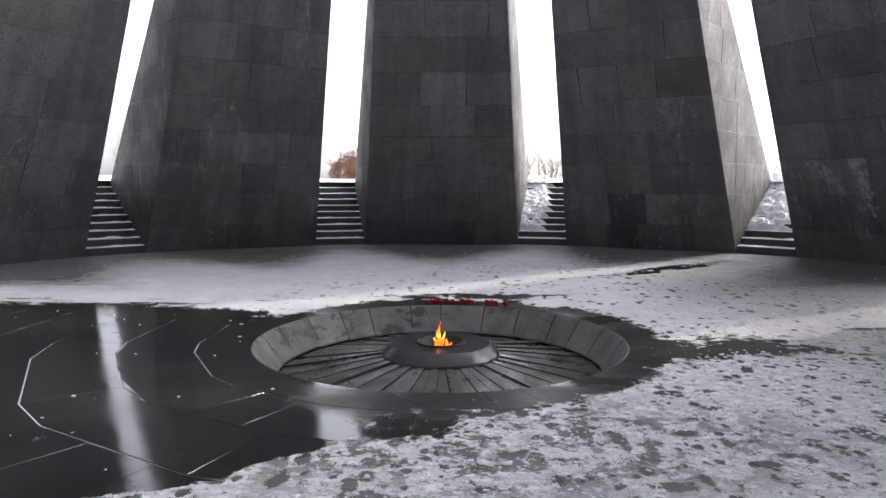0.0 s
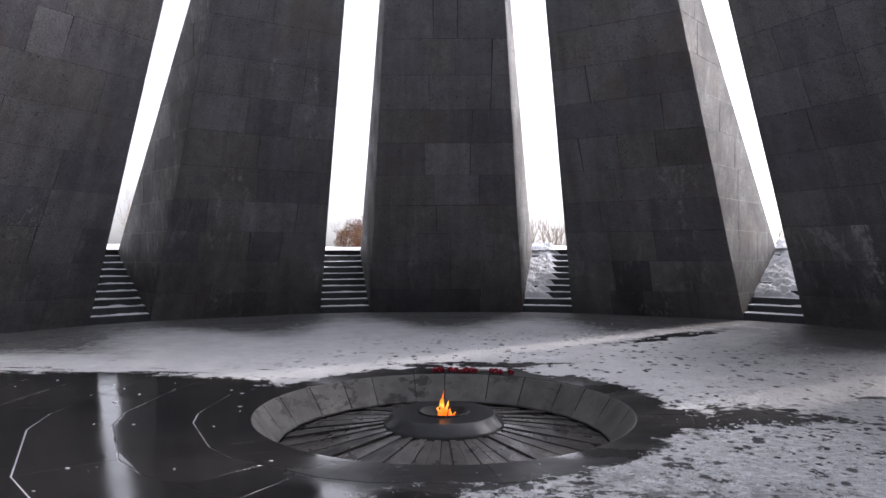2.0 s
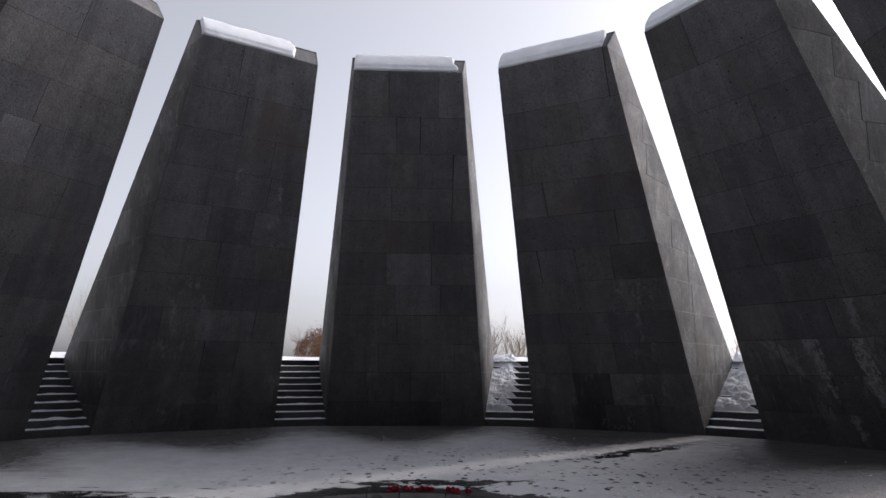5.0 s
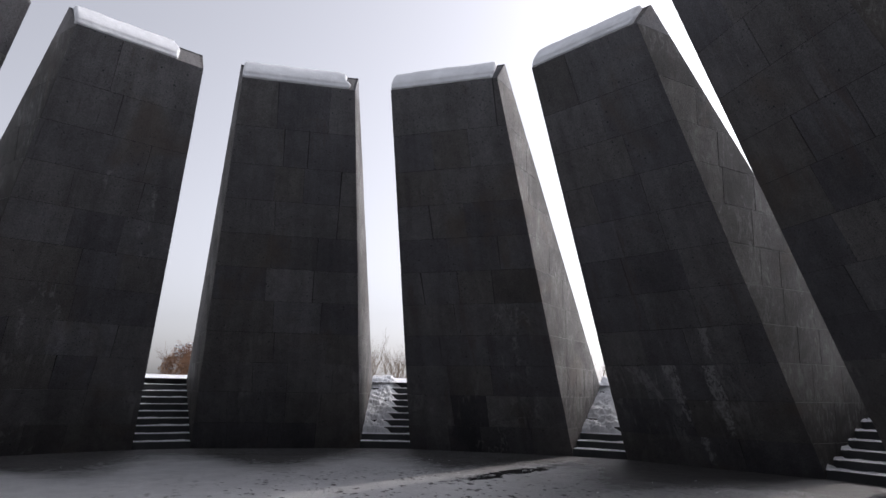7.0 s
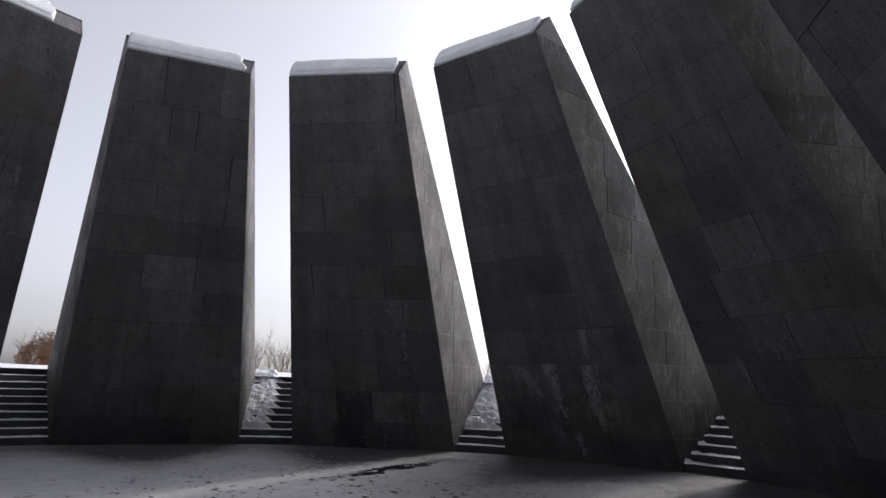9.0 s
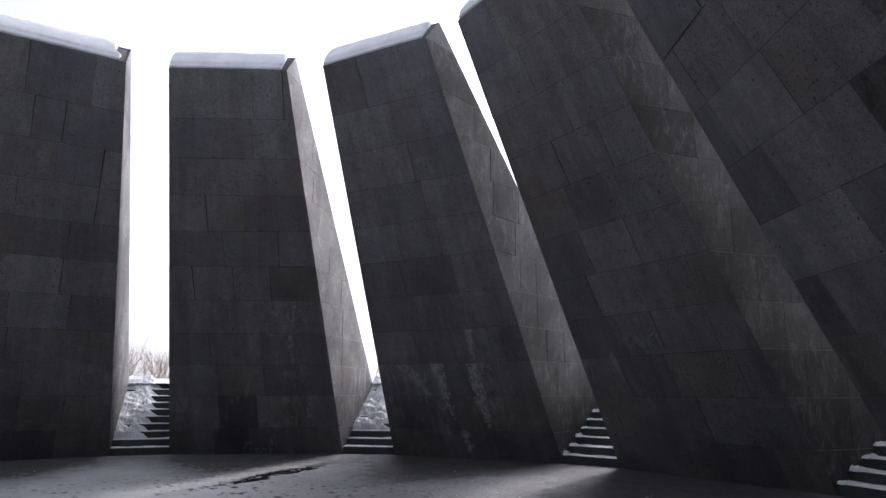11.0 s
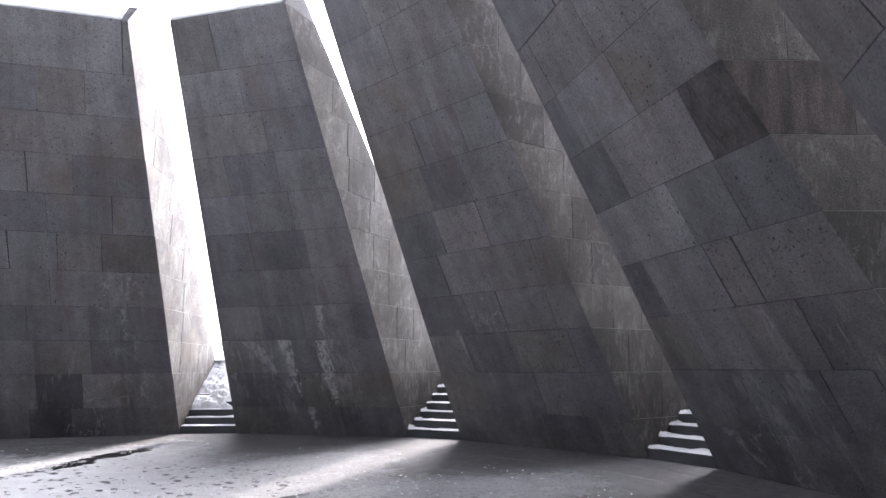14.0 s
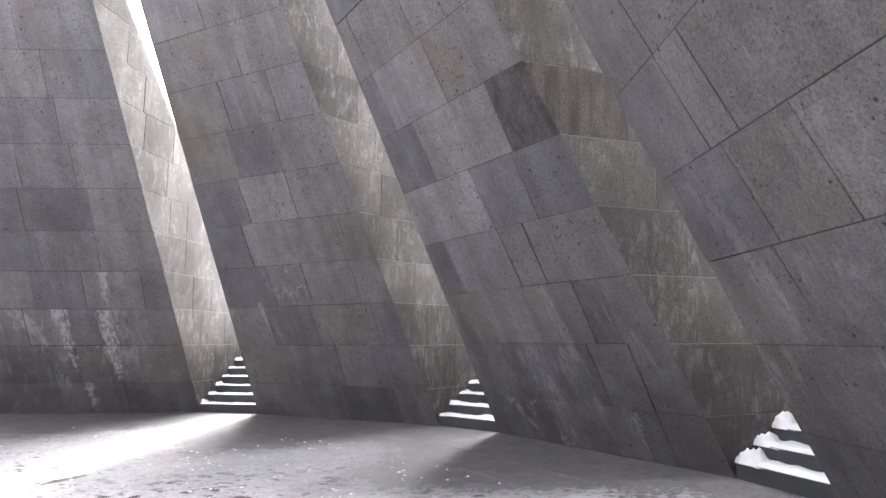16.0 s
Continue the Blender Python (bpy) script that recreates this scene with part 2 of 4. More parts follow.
            one = n.math("MULTIPLY", n.ramp(edge, 0.03, -0.03), n.ramp(pz, lo - 0.05, lo + 0.15))
            one = n.math("MULTIPLY", one, n.ramp(pz, hi + 0.02, hi))
            one = n.math("MULTIPLY", one, n.near(face_point(k, x, (lo + hi) / 2), (1.6, 1.6, 1.6), 0.3))
            lime = n.math("MAXIMUM", lime, n.math("MULTIPLY", one, n.math("MULTIPLY", broken, share)))
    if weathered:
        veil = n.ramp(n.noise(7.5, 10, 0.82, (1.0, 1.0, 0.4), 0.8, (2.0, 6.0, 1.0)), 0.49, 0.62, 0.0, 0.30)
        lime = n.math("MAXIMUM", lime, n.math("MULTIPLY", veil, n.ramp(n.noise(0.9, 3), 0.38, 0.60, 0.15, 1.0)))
    colour = n.mix(lime, colour, (0.40, 0.40, 0.395))
    n.pos = down
    drip = n.math("MULTIPLY", n.ramp(n.noise(11.0, 4, 0.6, (1.0, 1.0, 0.09), 0.2, (3.0, 8.0, 0.0)), 0.655, 0.70), n.ramp(n.noise(0.8, 3, 0.6, None, 0.0, (6.0, 6.0, 2.0)), 0.52, 0.60, 0.0, 0.30))
    colour = n.mix(drip, colour, (0.36, 0.36, 0.35))
    seep = n.math("MULTIPLY", n.ramp(n.noise(7.0, 4, 0.6, (1.0, 1.0, 0.07), 0.1, (1.0, 2.0, 7.0)), 0.64, 0.70), n.ramp(n.noise(0.6, 3, 0.6, None, 0.0, (2.0, 7.0, 9.0)), 0.48, 0.60, 0.0, 0.65))
    colour = n.mix(seep, colour, (0.05, 0.05, 0.052))
    n.pos = flat
    height = n.math("ADD", n.math("MULTIPLY", grain, 0.5), n.math("MULTIPLY", n.noise(6.0, 5, 0.6), 0.6))
    height = n.math("SUBTRACT", n.math("SUBTRACT", height, pits), n.math("MULTIPLY", pores, 0.7))
    return n.done(colour, n.ramp(cloud, 0.3, 0.7, 0.78, 0.6), height, 0.9, 0.018)


def plain_stone(name, base, rough=0.75, vary=0.25, scale=2.0):
    n = Nodes(name)
    v = n.math("MULTIPLY", n.ramp(n.noise(scale, 5, 0.6), 0.3, 0.7, 1 - vary, 1 + vary), n.ramp(n.noise(45.0, 4, 0.7), 0.25, 0.75, 0.82, 1.18))
    return n.done(n.scale(base, v), rough, n.noise(40.0, 5, 0.7), 0.3, 0.006)


def snow_material(name="snow", base=(0.87, 0.88, 0.90)):
    n = Nodes(name)
    f = n.noise(2.5, 5, 0.6)
    m = n.done(n.scale(base, n.ramp(f, 0.3, 0.7, 0.88, 1.03)), 0.7, n.math("ADD", n.noise(9.0, 5, 0.6), n.math("MULTIPLY", n.noise(70.0, 3), 0.25)), 0.5, 0.03)
    return m


def floor_masks(n):
    """Where the floor lies bare and wet, and where it is dry, only dusted and painted with the slabs' shade."""
    edge = n.math("SUBTRACT", n.noise(1.5, 11, 0.74, None, 0.3), 0.5)
    swept = n.math("SUBTRACT", n.noise(2.2, 8, 0.72, (0.3, 2.2, 1.0), 0.2, (3.0, 8.0, 0.0)), 0.5)
    edge = n.math("ADD", edge, n.math("MULTIPLY", swept, n.near((-5.5, 2.4, 0.0), (5.5, 1.6, 3.0), 0.5)))
    melt = 0.0
    for place, radius, soft, share in MELTED:
        blob = n.math("MULTIPLY", n.near(place, radius, soft), share)
        melt = blob if melt == 0.0 else n.math("MAXIMUM", melt, blob)
    melt = n.math("MAXIMUM", melt, n.math("MULTIPLY", n.strip((4.85, 6.15), 35.0, (2.5, 0.38), 0.6), 0.60))
    x, y, _ = n.xyz()
    # twelve lobes: light fans from the gaps, shade before the slabs, as a mask
    fan = n.math("COSINE", n.math("MULTIPLY", n.math("SUBTRACT", n.math("ARCTAN2", x, y), radians(TURN + 15)), 12.0))
    reach = n.math("SQRT", n.math("ADD", n.math("MULTIPLY", x, x), n.math("MULTIPLY", y, y)))
    reach = n.math("ADD", n.math("SUBTRACT", reach, n.math("MULTIPLY", fan, 1.1)), n.math("MULTIPLY", edge, 2.5))
    return edge, melt, n.ramp(reach, 7.0, 10.1)


def floor_material():
    """Dark paving, wet where the snow has melted, dry and darkened as shade below the overhangs."""
    n = Nodes("wet_paving")
    grain = n.noise(42.0, 5, 0.7)
    cloud = n.noise(1.4, 5, 0.6)
    edge, melt, dry = floor_masks(n)
    tone = n.colours(n.random(), [(0.0, (0.017, 0.017, 0.018)), (0.5, (0.024, 0.023, 0.023)), (1.0, (0.033, 0.031, 0.030))])
    stone = n.scale(tone, n.math("MULTIPLY", n.ramp(grain, 0.25, 0.75, 0.8, 1.2), n.ramp(cloud, 0.3, 0.7, 0.75, 1.25)))
    dusty_shade = n.scale((0.060, 0.057, 0.054), n.ramp(n.noise(5.0, 6, 0.7), 0.3, 0.7, 0.7, 1.35))
    colour = n.mix(dry, stone, dusty_shade)
    puddle = n.ramp(n.noise(2.2, 6, 0.65, (1.0, 1.6, 1.0), 0.3, (5.0, 5.0, 0.0)), 0.36, 0.66, 0.03, 0.13)
    rough = n.math("ADD", n.math("MULTIPLY", n.math("MAXIMUM", dry, n.ramp(melt, 0.5, 0.15)), 0.6), puddle)
    matte = n.near((3.5, -0.6, 0.0), (2.3, 1.7, 3.0), 0.35)
    matte = n.math("MAXIMUM", matte, n.near((0.3, 2.4, 0.0), (3.3, 1.2, 3.0), 0.4))
    matte = n.math("MAXIMUM", matte, n.math("MULTIPLY", n.near((0.5, -2.6, 0.0), (1.8, 0.6, 3.0), 0.4), 0.7))
    rough = n.math("ADD", rough, n.math("MULTIPLY", matte, 0.45))
    height = n.math("ADD", n.math("MULTIPLY", n.noise(5.0, 4, 0.6, (1.0, 2.5, 1.0)), 0.5), n.math("MULTIPLY", grain, 0.14))
    return n.done(colour, rough, height, 0.13, 0.01, 0.0, n.math("SUBTRACT", 0.85, n.math("MULTIPLY", matte, 0.78)))


def snow_layer_material():
    """Thin trodden snow: ragged edges, prints and scuffs that let the paving through."""
    n = Nodes("thin_trodden_snow")
    edge, melt, dry = floor_masks(n)
    bare = n.ramp(n.math("ADD", melt, n.math("MULTIPLY", edge, 2.2)), 0.46, 0.54)
    trodden = n.near((1.9, -5.0, 0.0), (5.6, 5.2, 3.0), 0.4)
    patch = n.ramp(n.noise(0.8, 4, 0.6, None, 0.3, (3.0, 2.0, 0.0)), 0.34, 0.56, 0.3, 1.0)
    large = n.math("MAXIMUM", n.cells(2.2, (2.0, 1.0, 1.0), 0.5, 0.7, 0.34), n.cells(2.6, (1.0, 1.7, 1.0), -0.3, 0.75, 0.30))
    small = n.math("MAXIMUM", n.cells(4.2, (1.5, 1.0, 1.0), 0.3, 0.8, 0.60), n.cells(7.5, (1.3, 1.0, 1.0), -0.9, 0.8, 0.60))
    scuff = n.ramp(n.noise(13.0, 10, 0.82), 0.575, 0.585)
    prints = n.math("MAXIMUM", large, n.math("MULTIPLY", n.math("MAXIMUM", small, scuff), patch))
    prints = n.math("MULTIPLY", prints, n.math("MULTIPLY", trodden, 0.86))
    near_pit = n.math("MULTIPLY", n.ramp(n.noise(3.0, 9, 0.78, None, 0.2, (4.0, 4.0, 1.0)), 0.50, 0.53), n.near((0.3, -3.6, 0.0), (2.4, 1.0, 3.0), 0.5))
    prints = n.math("MAXIMUM", prints, n.math("MULTIPLY", near_pit, 0.75))
    far = n.math("MAXIMUM", n.cells(3.0, (1.8, 1.0, 1.0), 0.2, 1.1, 0.24), n.cells(6.0, (1.2, 1.0, 1.0), 0.8, 1.3, 0.35))
    far = n.math("MULTIPLY", far, n.near((2.0, 2.6, 0.0), (4.5, 4.0, 3.0), 0.5))
    prints = n.math("MAXIMUM", prints, n.math("MULTIPLY", far, 0.8))
    cover = n.math("MULTIPLY", n.math("SUBTRACT", 1.0, bare), n.math("SUBTRACT", 1.0, prints))
    crumbs = n.ramp(n.noise(6.0, 8, 0.8, None, 0.0, (2.0, 2.0, 5.0)), 0.615, 0.64)
    crumbs = n.math("MULTIPLY", crumbs, n.ramp(n.math("ADD", melt, n.math("MULTIPLY", edge, 1.2)), 1.05, 0.6, 0.12, 1.0))
    cover = n.math("MAXIMUM", cover, crumbs)
    # thinner snow by the slabs, which also paints their shade between the gaps
    cover = n.math("MULTIPLY", cover, n.math("SUBTRACT", 1.0, n.math("MULTIPLY", dry, n.ramp(n.noise(9.0, 7, 0.75), 0.35, 0.6, 0.95, 0.7))))
    thin = n.math("MULTIPLY", n.near((8.8, 1.2, 0.0), (4.8, 6.5, 3.0), 0.35), n.ramp(n.noise(26.0, 6, 0.7), 0.35, 0.65, 0.60, 0.36))
    cover = n.math("MULTIPLY", cover, n.math("SUBTRACT", 1.0, thin))
    snow = n.colours(n.noise(2.1, 7, 0.68, None, 0.3), [(0.28, (0.60, 0.603, 0.61)), (0.5, (0.69, 0.693, 0.70)), (0.7, (0.79, 0.793, 0.80))])
    snow = n.scale(snow, n.ramp(n.noise(40.0, 8, 0.85), 0.38, 0.62, 0.86, 1.12))
    flake = n.math("MULTIPLY", n.ramp(n.noise(7.5, 9, 0.78, (1.0, 1.5, 1.0), 0.3, (9.0, 4.0, 2.0)), 0.515, 0.522), n.math("MULTIPLY", trodden, 1.0))
    snow = n.mix(flake, snow, (0.93, 0.935, 0.945))
    n.put(cover, n.bsdf.inputs["Alpha"])
    height = n.math("ADD", n.math("MULTIPLY", cover, 1.0), n.math("ADD", n.math("MULTIPLY", n.noise(20.0, 8, 0.78), 1.1), n.math("MULTIPLY", flake, 0.6)))
    return n.done(snow, 0.75, height, 0.85, 0.014)


# melted, wet areas of the floor: centre, radii, softness and how bare they are
MELTED = [
    ((-5.0, -1.6, -0.1), (5.5, 3.3, 3.0), 0.25, 1.0),
    ((-2.3, -3.55, -0.1), (1.4, 1.24, 3.0), 0.2, 1.0),
    ((-1.4, -3.5, -0.1), (0.85, 0.74, 3.0), 0.2, 1.0),
    ((0.0, -0.1, -0.1), (2.78, 2.82, 3.0), 0.18, 1.0),
    ((3.1, -0.75, -0.1), (1.1, 0.6, 3.0), 0.5, 0.60),
    ((4.0, -0.95, -0.1), (0.9, 0.35, 3.0), 0.5, 0.52),
    ((5.4, 0.1, -0.1), (0.40, 0.08, 3.0), 0.6, 0.6),
    ((0.3, 2.95, 0.0), (1.6, 0.32, 3.0), 0.5, 0.6),
    ((-0.3, -3.2, 0.0), (1.0, 0.55, 3.0), 0.5, 0.6),
]


def bark_material(name, base):
    n = Nodes(name)
    return n.done(n.scale(base, n.ramp(n.noise(6.0, 4), 0.3, 0.7, 0.7, 1.3)), 0.85, n.noise(30.0, 4), 0.3, 0.01)


def pit_wall_material():
    n = Nodes("pit_wall_stone")
    tone = n.colours(n.random(), [(0.0, (0.095, 0.093, 0.088)), (1.0, (0.145, 0.140, 0.130))])
    v = n.math("MULTIPLY", n.ramp(n.noise(2.0, 6, 0.65), 0.3, 0.7, 0.7, 1.25), n.ramp(n.noise(45.0, 4, 0.7), 0.25, 0.75, 0.85, 1.15))
    blot = n.math("MULTIPLY", n.ramp(n.noise(3.4, 9, 0.74, (1.0, 1.0, 1.8), 0.3), 0.53, 0.55, 0.0, 0.9), n.ramp(n.noise(0.9, 3, 0.6, None, 0.0, (3.0, 1.0, 1.0)), 0.44, 0.56))
    colour = n.mix(blot, n.scale(tone, v), (0.035, 0.033, 0.032))
    return n.done(colour, 0.6, n.noise(30.0, 5, 0.7), 0.3, 0.008)


def fan_material():
    n = Nodes("fan_stone")
    tone = n.colours(n.random(), [(0.0, (0.022, 0.020, 0.019)), (0.5, (0.046, 0.042, 0.039)), (1.0, (0.105, 0.097, 0.092))])
    v = n.math("MULTIPLY", n.ramp(n.noise(5.0, 6, 0.65), 0.3, 0.7, 0.6, 1.4), n.ramp(n.noise(50.0, 4, 0.7), 0.25, 0.75, 0.8, 1.2))
    return n.done(n.scale(tone, v), n.ramp(n.noise(3.0, 4), 0.35, 0.65, 0.22, 0.5), n.noise(30.0, 5, 0.7), 0.25, 0.006)


M_STONE = stone_material("basalt_cladding", False)
M_PALE = stone_material("pale_basalt", False, 1.25)
M_DARK = stone_material("dark_basalt", False, 0.74)
# side faces: weathered stone, its tint cut further to hold back the light
M_SIDE = stone_material("weathered_shaded_basalt", True, 0.80)
M_CORE = plain_stone("mortar", (0.030, 0.030, 0.030))
M_LIME = plain_stone("pale_mortar", (0.23, 0.225, 0.215))


def old_stone(name, base):
    """A reused older block: dark, streaked and rough."""
    n = Nodes(name)
    runs = n.ramp(n.noise(4.0, 7, 0.72, (1.0, 1.0, 0.16), 0.5), 0.36, 0.64, 0.55, 1.45)
    rough = n.ramp(n.noise(28.0, 8, 0.8), 0.3, 0.7, 0.6, 1.4)
    pale = n.ramp(n.noise(5.0, 8, 0.75, None, 0.4, (2.0, 2.0, 2.0)), 0.56, 0.68, 0.0, 0.35)
    colour = n.mix(pale, n.scale(base, n.math("MULTIPLY", runs, rough)), (0.13, 0.125, 0.12))
    return n.done(colour, 0.8, n.noise(32.0, 7, 0.75), 0.9, 0.018)


M_BROWN = old_stone("old_dark_stone", (0.062, 0.056, 0.056))
M_REDDISH = old_stone("old_reddish_stone", (0.076, 0.063, 0.060))
M_STEP = plain_stone("step_stone", (0.050, 0.053, 0.056))
M_FLOOR = floor_material()
M_LAYER = snow_layer_material()
M_SNOW = snow_material()
M_WALL = pit_wall_material()
M_FAN = fan_material()
M_HUB = plain_stone("polished_hub_stone", (0.028, 0.028, 0.030), 0.28, 0.2, 4.0)
M_BLACK = plain_stone("gap_shade_black", (0.015, 0.014, 0.013), 0.6)
M_METAL = plain_stone("burner_metal", (0.035, 0.034, 0.033), 0.5)
M_METAL.node_tree.nodes["Principled BSDF"].inputs["Metallic"].default_value = 0.9
M_TWIG = bark_material("frosted_twigs", (0.22, 0.175, 0.13))
M_RUST = bark_material("dry_leaves", (0.25, 0.135, 0.075))
M_RUST_TWIG = bark_material("rust_twigs", (0.16, 0.075, 0.04))
M_RED = bark_material("red_petals", (0.38, 0.008, 0.03))
M_STEM = bark_material("green_stem", (0.05, 0.11, 0.03))


# ---- mesh helpers ----
def link(name, verts, faces, material, parent=None, label="", smooth=False):
    me = bpy.data.meshes.new(name)
    me.from_pydata([tuple(v) for v in verts], [], faces)
    me.materials.append(material)
    if smooth:
        me.shade_smooth()
    me.update()
    ob = new(name, me)
    if parent is not None:
        ob.parent = parent
    if label:
        ob["label"] = label
    return ob


def part(name, bm, material, parent=None, label="", smooth=False):
    me = bpy.data.meshes.new(name)
    bm.normal_update()
    bm.to_mesh(me)
    bm.free()
    me.materials.append(material)
    if smooth:
        me.shade_smooth()
    ob = new(name, me)
    if parent is not None:
        ob.parent = parent
    if label:
        ob["label"] = label
    return ob


def piece(corners, normal, depth, proud, bevel=0.012):
    """A dressed stone: four corners anticlockwise seen from outside, with eased edges. Returns verts and faces."""
    c = [Vector(p) for p in corners]
    mid = sum(c, Vector()) / 4
    n = Vector(normal).normalized()
    back = [p - n * depth for p in c]
    rim = [p + n * (proud - bevel * 0.6) for p in c]
    face = []
    for i, p in enumerate(c):
        a, b = (c[i - 1] - p).normalized(), (c[(i + 1) % 4] - p).normalized()
        face.append(p + (a + b) * bevel + n * proud)
    verts = back + rim + face
    faces = []
    for i in range(4):
        j = (i + 1) % 4
        faces.append((i, j, 4 + j, 4 + i))
        faces.append((4 + i, 4 + j, 8 + j, 8 + i))
    faces.append((8, 9, 10, 11))
    return verts, faces


def lathe(bm, profile, seg, a0=0.0, a1=2 * math.pi):
    rings = []
    closed = abs(a1 - a0 - 2 * math.pi) < 1e-6
    count = seg if closed else seg + 1
    for i in range(count):
        a = a0 + (a1 - a0) * i / seg
        rings.append([bm.verts.new((r * math.sin(a), r * math.cos(a), z)) for r, z in profile])
    for i in range(seg):
        p, q = rings[i], rings[(i + 1) % count]
        for j in range(len(profile) - 1):
            bm.faces.new((p[j], q[j], q[j + 1], p[j + 1]))


# ---- the plan ----
R_BASE, R_TOP, H_IN = 11.478, 6.581, 8.742
H_OUT, R_OUT_TOP = 9.27, 6.983
R_OUT_BASE, Z_OUT = 13.95, 1.9
PIT_R, PIT_Z = 2.345, -0.235
GROUND_Z = 1.93
COURSES = [0.0, 0.71, 1.54, 2.32, 3.09, 3.87, 4.66, 5.44, 6.21, 6.98, 7.78, H_IN]


def r_in(z):
    return R_BASE + (R_TOP - R_BASE) * z / H_IN


def r_out(z):
    return R_OUT_BASE + (R_OUT_TOP - R_OUT_BASE) * (z - Z_OUT) / (H_OUT - Z_OUT)


def half(r, z):
    return -0.342 + 0.2316 * r + 0.0147 * z


def floor_z(r):
    if r < 3.7:
        # the coping dips towards the pit
        return PIT_Z + (-0.161 - PIT_Z) * max(0.0, (r - PIT_R) / (3.7 - PIT_R))
    return -0.161 * max(0.0, (11.3 - r) / 7.6)


def around(azimuth):
    """The pose at the plan's centre whose +y points along the azimuth."""
    return pose(0, 0, 0, 0, 0, -azimuth)


# ---- the twelve leaning slabs ----
def splits(rng, lo, hi, small, large):
    cuts, x = [lo], lo
    while hi - x > large * 1.15:
        x += rng.uniform(small, large)
        if hi - x < small * 0.6:
            break
        cuts.append(x)
    return cuts + [hi]


# upright joints of the inner faces, metres from the slab's middle, course by course
JOINTS = {
    -2: {5: (-0.88, 0.6), 6: (0.86,), 7: (-0.76, -0.1)},
    -1: {1: (0.84,), 2: (-1.28, -0.02), 4: (0.0,), 5: (-0.1, 0.78), 6: (0.6,)},
    0: {1: (-1.4, 0.14, 1.1), 3: (-0.26,), 4: (-0.79, -0.31, 0.92), 5: (-0.55, 0.66), 6: (-0.45, 0.7), 7: (-0.41, 1.16), 8: (-0.46, 0.25, 1.16), 9: (-0.28, 0.3)},
    1: {1: (-0.88, 0.1, 0.95), 3: (-0.98, 1.02), 4: (-0.46, 0.98), 5: (-1.23, -0.26, 0.65), 6: (0.9,), 7: (-0.76,), 8: (-0.34,), 9: (-0.47, 0.45), 10: (0.5, 1.2)},
    2: {6: (-0.55,), 7: (0.38,), 8: (0.3,), 10: (-0.44,)},
    3: {5: (-0.61, 0.53), 7: (0.8,), 8: (0.3,)},
    4: {0: (1.13, 1.52), 1: (-1.16, 0.8, 1.52), 2: (1.02, 1.5), 3: (-1.35, 0.04, 0.58), 4: (0.0, 0.95), 5: (-0.8, 1.0), 6: (-1.23, 0.2), 7: (-1.23,)},
    5: {1: (-1.04,), 2: (0.3,), 3: (-0.72, 0.23), 4: (-0.88, -0.4, 1.5)},
}
# slab, course and a place within the stone: paler and darker stones; joints that stand open
PALE = ((0, 5, 0.0), (2, 6, -1.0), (3, 5, 0.0), (4, 3, -0.6), (4, 5, 0.0), (-1, 5, 0.3), (1, 1, 0.5), (4, 4, -0.5))
DARK = ((0, 1, -0.6), (0, 6, 0.0), (0, 0, 0.0), (1, 1, -0.4), (1, 0, -0.6), (1, 0, 0.6), (2, 10, -1.0), (4, 2, 1.3), (4, 0, 1.3), (-1, 0, 0.5), (1, 5, 1.0))
OPEN = ((0, 7, 1.16), (0, 8, 1.16), (0, 9, 0.3), (1, 7, -0.76), (1, 10, 1.2), (0, 5, 0.66), (1, 5, 0.65), (1, 5, -1.23), (4, 3, 0.58))


def courses(k):
    """Bed joints of a slab; the stones of two of them are a little taller."""
    grow = 1.032 if k in (4, 5) else 1.0
    return [z * grow for z in COURSES[:-1]] + [H_IN]


def slab_cuts(rng, k, i, lo, hi):
    fixed = [lo] + list(JOINTS.get(k, {}).get(i, ())) + [hi]
    cuts = [lo]
    for a, b in zip(fixed, fixed[1:]):
        cuts += splits(rng, a, b, 0.8, 1.45)[1:] if b - a > 1.95 else [b]
    return cuts


def slab_core(parent, inset):
    vs = []
    for z, ri, ro in ((-0.3, r_in(-0.3), r_out(-0.3)), (H_IN, r_in(H_IN), r_out(H_IN)), (H_OUT, R_OUT_TOP, R_OUT_TOP)):
        for r, s in ((ri + inset, -1), (ri + inset, 1), (ro - inset, 1), (ro - inset, -1)):
            vs.append((s * (half(r, z) - inset), r, z - (inset if z > 0 else 0)))
    lo, hi, tip = vs[:4], vs[4:8], vs[10:12]
    verts = lo + hi + tip
    faces = [(3, 2, 1, 0), (0, 1, 5, 4), (1, 2, 6, 5), (3, 0, 4, 7), (2, 3, 7, 6), (4, 5, 8, 9), (5, 6, 8), (7, 4, 9), (6, 7, 9, 8)]
    ob = link("core", verts, faces, M_CORE, parent)
    ob.data.materials.append(M_LIME)
    for i in (2, 3):
        ob.data.polygons[i].material_index = 1
    return ob


